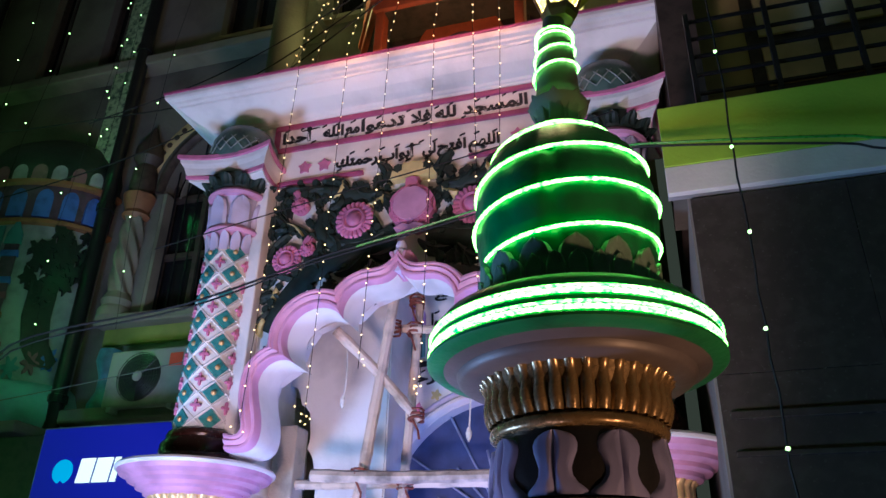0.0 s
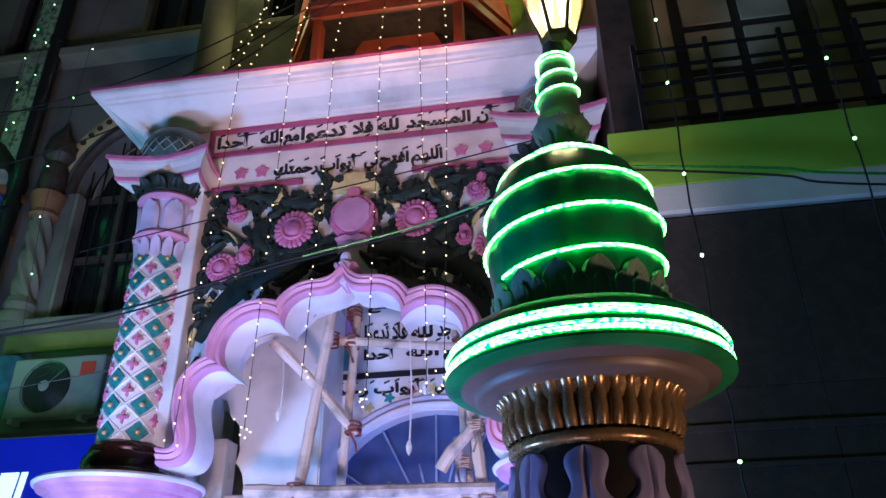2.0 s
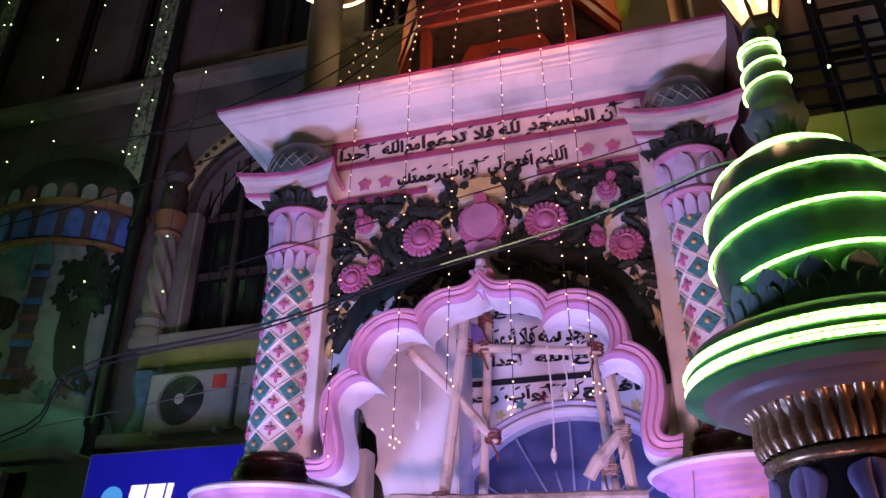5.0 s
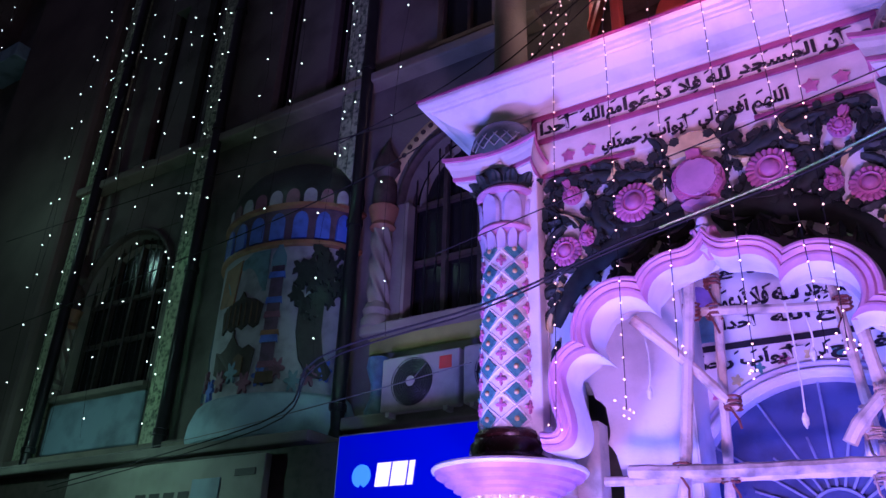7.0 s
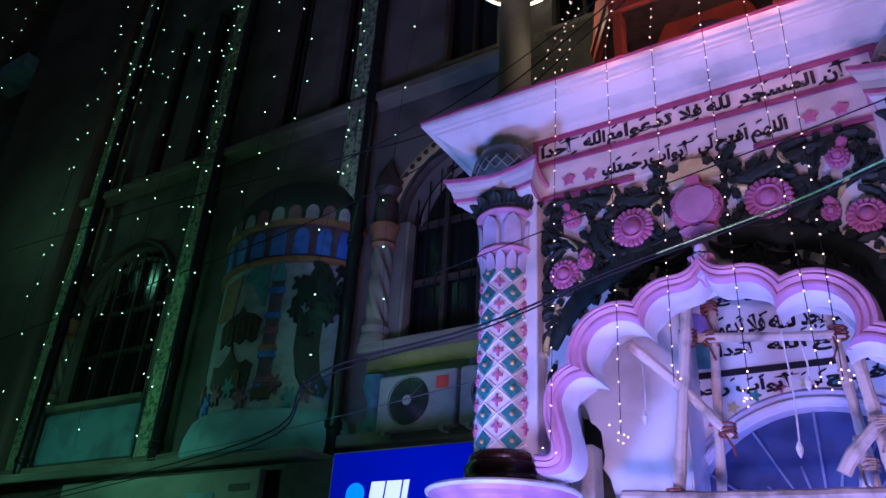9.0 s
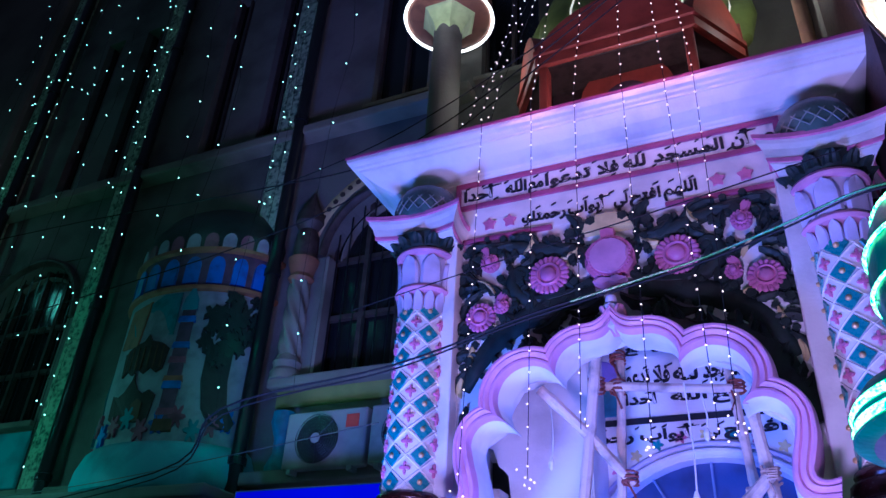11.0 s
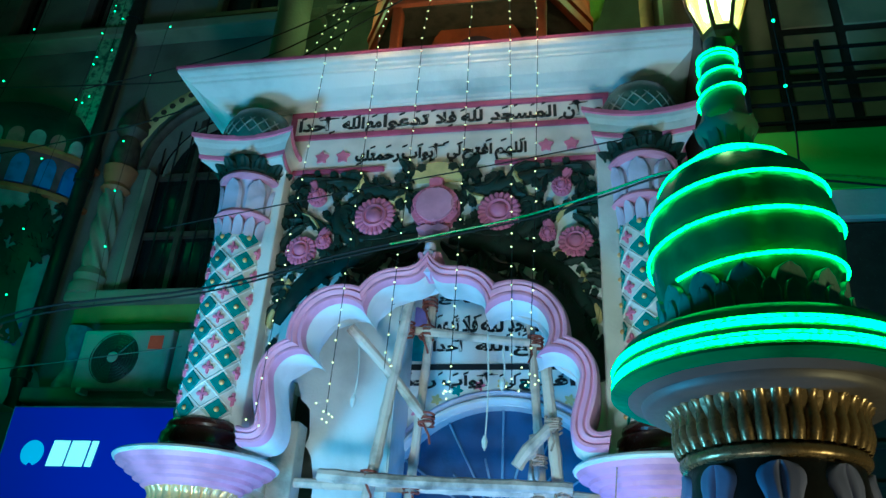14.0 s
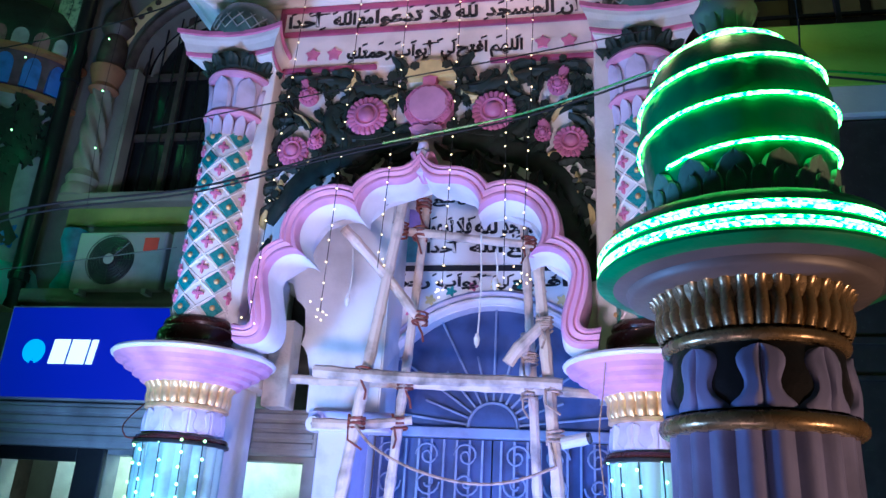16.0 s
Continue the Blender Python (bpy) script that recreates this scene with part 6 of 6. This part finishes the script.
for i in range(5):
    w = thing("window_%d" % (20 + i), (2.6 + i, -0.1, 4.2), "window with dark glazing bars behind the grille, dim ochre light painted on its panes", "window", kind="structure")
    part("dark_frame", boxed(2.08 + i * 1.0, 2.92 + i * 1.0, -0.115, -0.1, 3.96, 5.5, 0.004), DARKBROWN, w)
    for j in range(2):
        for k in range(4):
            part("pane", boxed(2.15 + i * 1.0 + j * 0.36, 2.45 + i * 1.0 + j * 0.36, -0.13, -0.1, 4.02 + k * 0.36, 4.32 + k * 0.36, 0.006), LITPANE, w)

# ---- cables ----


def cable(name, pts, r, label, m=BLACKWIRE):
    t = thing(name, pts[0], label, "cable", "overhead cables")
    part("cable", tube(smooth_path(pts, 6), r, 5), m, t, "", True)
    return t


main = cable("overhead_cable", [(-7.0, 0.75, 2.75), (-3.6, 0.3, 2.98), (-2.28, -0.6, 3.05), (-1.12, -0.6, 3.19), (-0.36, -0.6, 3.37), (-0.1, -0.6, 3.42)], 0.0065, "black overhead cable, its neon-lit stretch near the pillar coloured green")
# same black cable, coloured green where the pillar's neon lights it
part("green_stretch", tube(smooth_path([(-0.1, -0.6, 3.42), (0.53, -0.6, 3.54), (0.95, -0.75, 3.57), (1.30, -0.95, 3.56), (1.57, -1.0, 3.515), (2.2, -1.0, 3.43), (2.7, -1.0, 3.34), (5.5, -1.0, 3.0)], 6), 0.0065, 5), NEONLITWIRE, main, "black cable coloured green for the neon light on it", True)
cable("overhead_cable", [(-7.0, 0.75, 2.70), (-3.6, 0.3, 2.93), (-2.28, -0.58, 3.02), (-1.12, -0.58, 3.175), (-0.36, -0.58, 3.36), (0.53, -0.58, 3.53), (0.95, -0.73, 3.56), (1.30, -0.94, 3.55), (1.57, -0.99, 3.505), (2.2, -0.99, 3.40), (2.7, -0.99, 3.29), (5.5, -0.99, 2.95)], 0.0055, "second thin black cable strung across the gate")
cable("overhead_cable", [(-1.6, -0.35, 3.72), (-0.5, -0.42, 3.86), (0.4, -0.45, 3.98), (1.3, -0.5, 4.10)], 0.004, "thin black wire in front of the carved relief")
cable("overhead_cable", [(-9.5, 0.8, 4.75), (-6.0, 0.7, 4.95), (-3.4, 0.6, 5.15), (-1.9, 0.4, 5.35), (-0.5, 0.0, 5.7), (1.0, -0.3, 6.4), (2.4, -0.6, 7.3)], 0.006, "black cable sagging along the facade")
cable("overhead_cable", [(-9.5, 0.8, 6.2), (-6.0, 0.7, 6.0), (-3.4, 0.6, 5.75), (-1.9, 0.4, 5.6), (-0.3, 0.0, 5.95), (1.0, -0.3, 6.6), (2.4, -0.6, 7.5)], 0.006, "black cable sagging along the facade")
cable("overhead_cable", [(-3.0, 0.2, 5.35), (-1.6, 0.1, 5.55), (0.0, -0.1, 6.1), (1.2, -0.3, 6.75), (2.4, -0.6, 7.6)], 0.005, "thin black wire in front of the roof dome")
cable("overhead_cable", [(-10.5, 0.6, 3.05), (-7.2, 0.6, 2.95), (-5.0, 0.6, 3.0), (-3.2, 0.5, 3.12), (-1.7, 0.3, 3.2)], 0.004, "thin pale wire along the shop ledge", PALEWIRE)

# ---- fairy lights ----
_b = bmesh.new()
bmesh.ops.create_icosphere(_b, subdivisions=1, radius=0.005)
WARM = mesh_of("fairy_bulb", _b, BULBWARM)
_b = bmesh.new()
bmesh.ops.create_icosphere(_b, subdivisions=1, radius=0.0082)
COOL = mesh_of("fairy_bulb", _b, BULBCOOL)
_b = bmesh.new()
bmesh.ops.create_icosphere(_b, subdivisions=1, radius=0.0085)
COOLSMALL = mesh_of("fairy_bulb", _b, BULBCOOL)


def fairy(pts, step, mesh, label, group, seed, jitter=0.02, wire=0.0025, tail=0):
    rg = random.Random(seed)
    pts = [Vector(p) for p in pts]
    t = thing("fairy_light_string", pts[0], label, "fairy lights", group)
    part("wire", tube(pts, wire, 4), BLACKWIRE, t)
    d = step * rg.random()
    for a, b in zip(pts, pts[1:]):
        ln = (b - a).length
        while d < ln:
            p = a.lerp(b, d / ln) + Vector((rg.uniform(-jitter, jitter), rg.uniform(-jitter, 0), 0))
            placed("bulb", mesh, t, Matrix.Translation(p))
            d += step * rg.uniform(0.75, 1.3)
        d -= ln
    for k in range(tail):
        p = pts[-1] + Vector((rg.uniform(-0.05, 0.05), rg.uniform(-0.03, 0.0), rg.uniform(-0.05, 0.08)))
        placed("bulb", mesh, t, Matrix.Translation(p))
    return t


for i, (x0, x1, z1) in enumerate([(-0.732, -0.775, 2.55), (-0.381, -0.399, 2.57), (-0.088, -0.119, 2.80), (0.222, 0.222, 2.69), (0.480, 0.530, 2.72), (0.654, 0.615, 2.72)]):
    pts = [(x0 * 0.6 + 0.02, -0.06, 7.3), (x0 * 0.9, -0.12, 6.0), (x0, -0.375, 5.045), (x0 * 0.98 + x1 * 0.02, -0.36, 4.9), ((x0 + x1) / 2 + 0.008, -0.40, 3.8), (x1, -0.42, z1)]
    fairy(pts, 0.105, WARM, "string of small warm fairy lights hanging over the gate", "fairy lights on the gate", i, 0.004, 0.0022, 6 if i % 2 == 1 else 2)
fairy([(-0.55, 0.1, 6.6), (-0.95, 0.0, 5.5), (-1.05, -0.1, 5.05)], 0.09, WARM, "string of small warm fairy lights beside the dome", "fairy lights on the gate", 31, 0.03)
fairy([(-0.45, 0.1, 6.7), (-0.75, 0.0, 5.6), (-0.82, -0.1, 5.05)], 0.1, WARM, "string of small warm fairy lights beside the dome", "fairy lights on the gate", 32, 0.03)

# two strings hang close by in front of the neighbour
for i, (x, y, z0, z1) in enumerate([(1.765, -1.25, 7.95, 1.2), (2.414, -1.30, 7.95, 1.9)]):
    rg = random.Random(40 + i)
    pts = [(x + 0.006 * rg.uniform(-1, 1), y, z0 - k * 0.12) for k in range(int((z0 - z1) / 0.12))]
    fairy(pts, 0.42, COOLSMALL, "twisted white light string with few green bulbs", "strings before the neighbour", 50 + i, 0.005, 0.0040)

part("roof_overhang", boxed(-13, -1.0, 0.55, WALL_Y, 12.9, 13.05), PLASTER, wall_rear, "concrete roof overhang")
cable("overhead_cable", [(1.9, -0.12, 8.2), (1.765, -1.25, 7.95), (2.1, -1.28, 7.9), (2.414, -1.3, 7.95), (4.5, -0.12, 8.3)], 0.006, "black cable that carries two light strings")
rg = random.Random(77)
for i in range(15):
    x = (-12.6, -12.2, -11.85, -8.9, -8.5, -8.0, -7.5, -7.0, -6.6, -6.0, -5.5, -4.9, -4.3, -3.5, -2.9)[i] + rg.uniform(-0.08, 0.08)
    y = 0.8 + rg.uniform(-0.1, 0.25)
    z0, z1 = 12.9, rg.choice((3.1, 3.3, 3.6, 4.2, 5.2))
    if x > -5.6 and x < -4.0:
        y, z1 = 0.78, rg.choice((5.0, 5.6, 4.6))
    if x > -3.4:
        z1 = rg.uniform(3.4, 4.2)
    pts = []
    n = 9
    for k in range(n + 1):
        pts.append((x + rg.uniform(-0.06, 0.06) + 0.12 * math.sin(k * 1.3 + i), y, z0 + (z1 - z0) * k / n))
    fairy(pts, 0.62, COOL, "sparse string of cold green-white fairy lights on the facade", "fairy lights on the facade", 100 + i, 0.05)
for i, x in enumerate((-3.86, -4.0, -6.3, -6.42, -8.7, -11.7)):
    pts = [(x + 0.03 * math.sin(k), 1.28, 12.9 - k * 0.76) for k in range(13)]
    fairy(pts, 0.46, COOL, "string of green-white fairy lights down a painted strip", "fairy lights on the facade", 200 + i, 0.05)
for i in range(1):
    x, z = -8.2, 8.6
    pts = [(x, WALL_Y - 0.02, z + 0.1)] + [(x + 0.16 * k, 0.9 + 0.02 * k, z + 0.25 * math.sin(k * 0.8 + i) + 0.05 * k) for k in range(9)] + [(x + 1.45, WALL_Y - 0.02, z + 0.5)]
    fairy(pts, 0.2, COOL, "drooping garland of green-white fairy lights", "fairy lights on the facade", 300 + i, 0.05)

# short strings wound over the lower shaft of the gate columns, and a loose loop of wire
for i, a in enumerate((200, 222, 246, 272, 300, 325)):
    for cxx in (GX0, GX1):
        x, y = cxx + 0.237 * math.cos(radians(a)), -0.08 + 0.237 * math.sin(radians(a))
        fairy([(x, y, 1.93), (x + 0.012, y - 0.004, 1.6), (x - 0.008, y - 0.004, 1.2), (x, y, 0.7)], 0.075, COOLSMALL, "short fairy light string on the lower column shaft", "fairy lights on the columns", 400 + i, 0.012, 0.003)
for cxx in (GX0, GX1):
    clamp = thing("wire_clamp", (cxx, -0.08, 1.94), "black wire bound round the column under its ring", "clamp", "column clamps")
    part("band", lathe([(0.238, 1.905), (0.25, 1.908), (0.25, 1.922), (0.238, 1.925)], 40, (cxx, -0.08)), BLACKPLASTIC, clamp)
cable("loose_wire", [(-1.55, 0.66, 2.5), (-1.60, 0.3, 2.28), (-1.62, 0.0, 2.05), (-1.52, -0.15, 1.95), (-1.42, -0.2, 1.93)], 0.004, "loose red-brown wire looped from the sign to the column", REDTAPE)
cable("loose_wire", [(1.02, -0.4, 2.42), (1.0, -0.42, 2.2), (0.98, -0.38, 2.0), (1.0, -0.36, 1.75)], 0.0035, "thin brown wire hanging from the column bowl", ROPE)
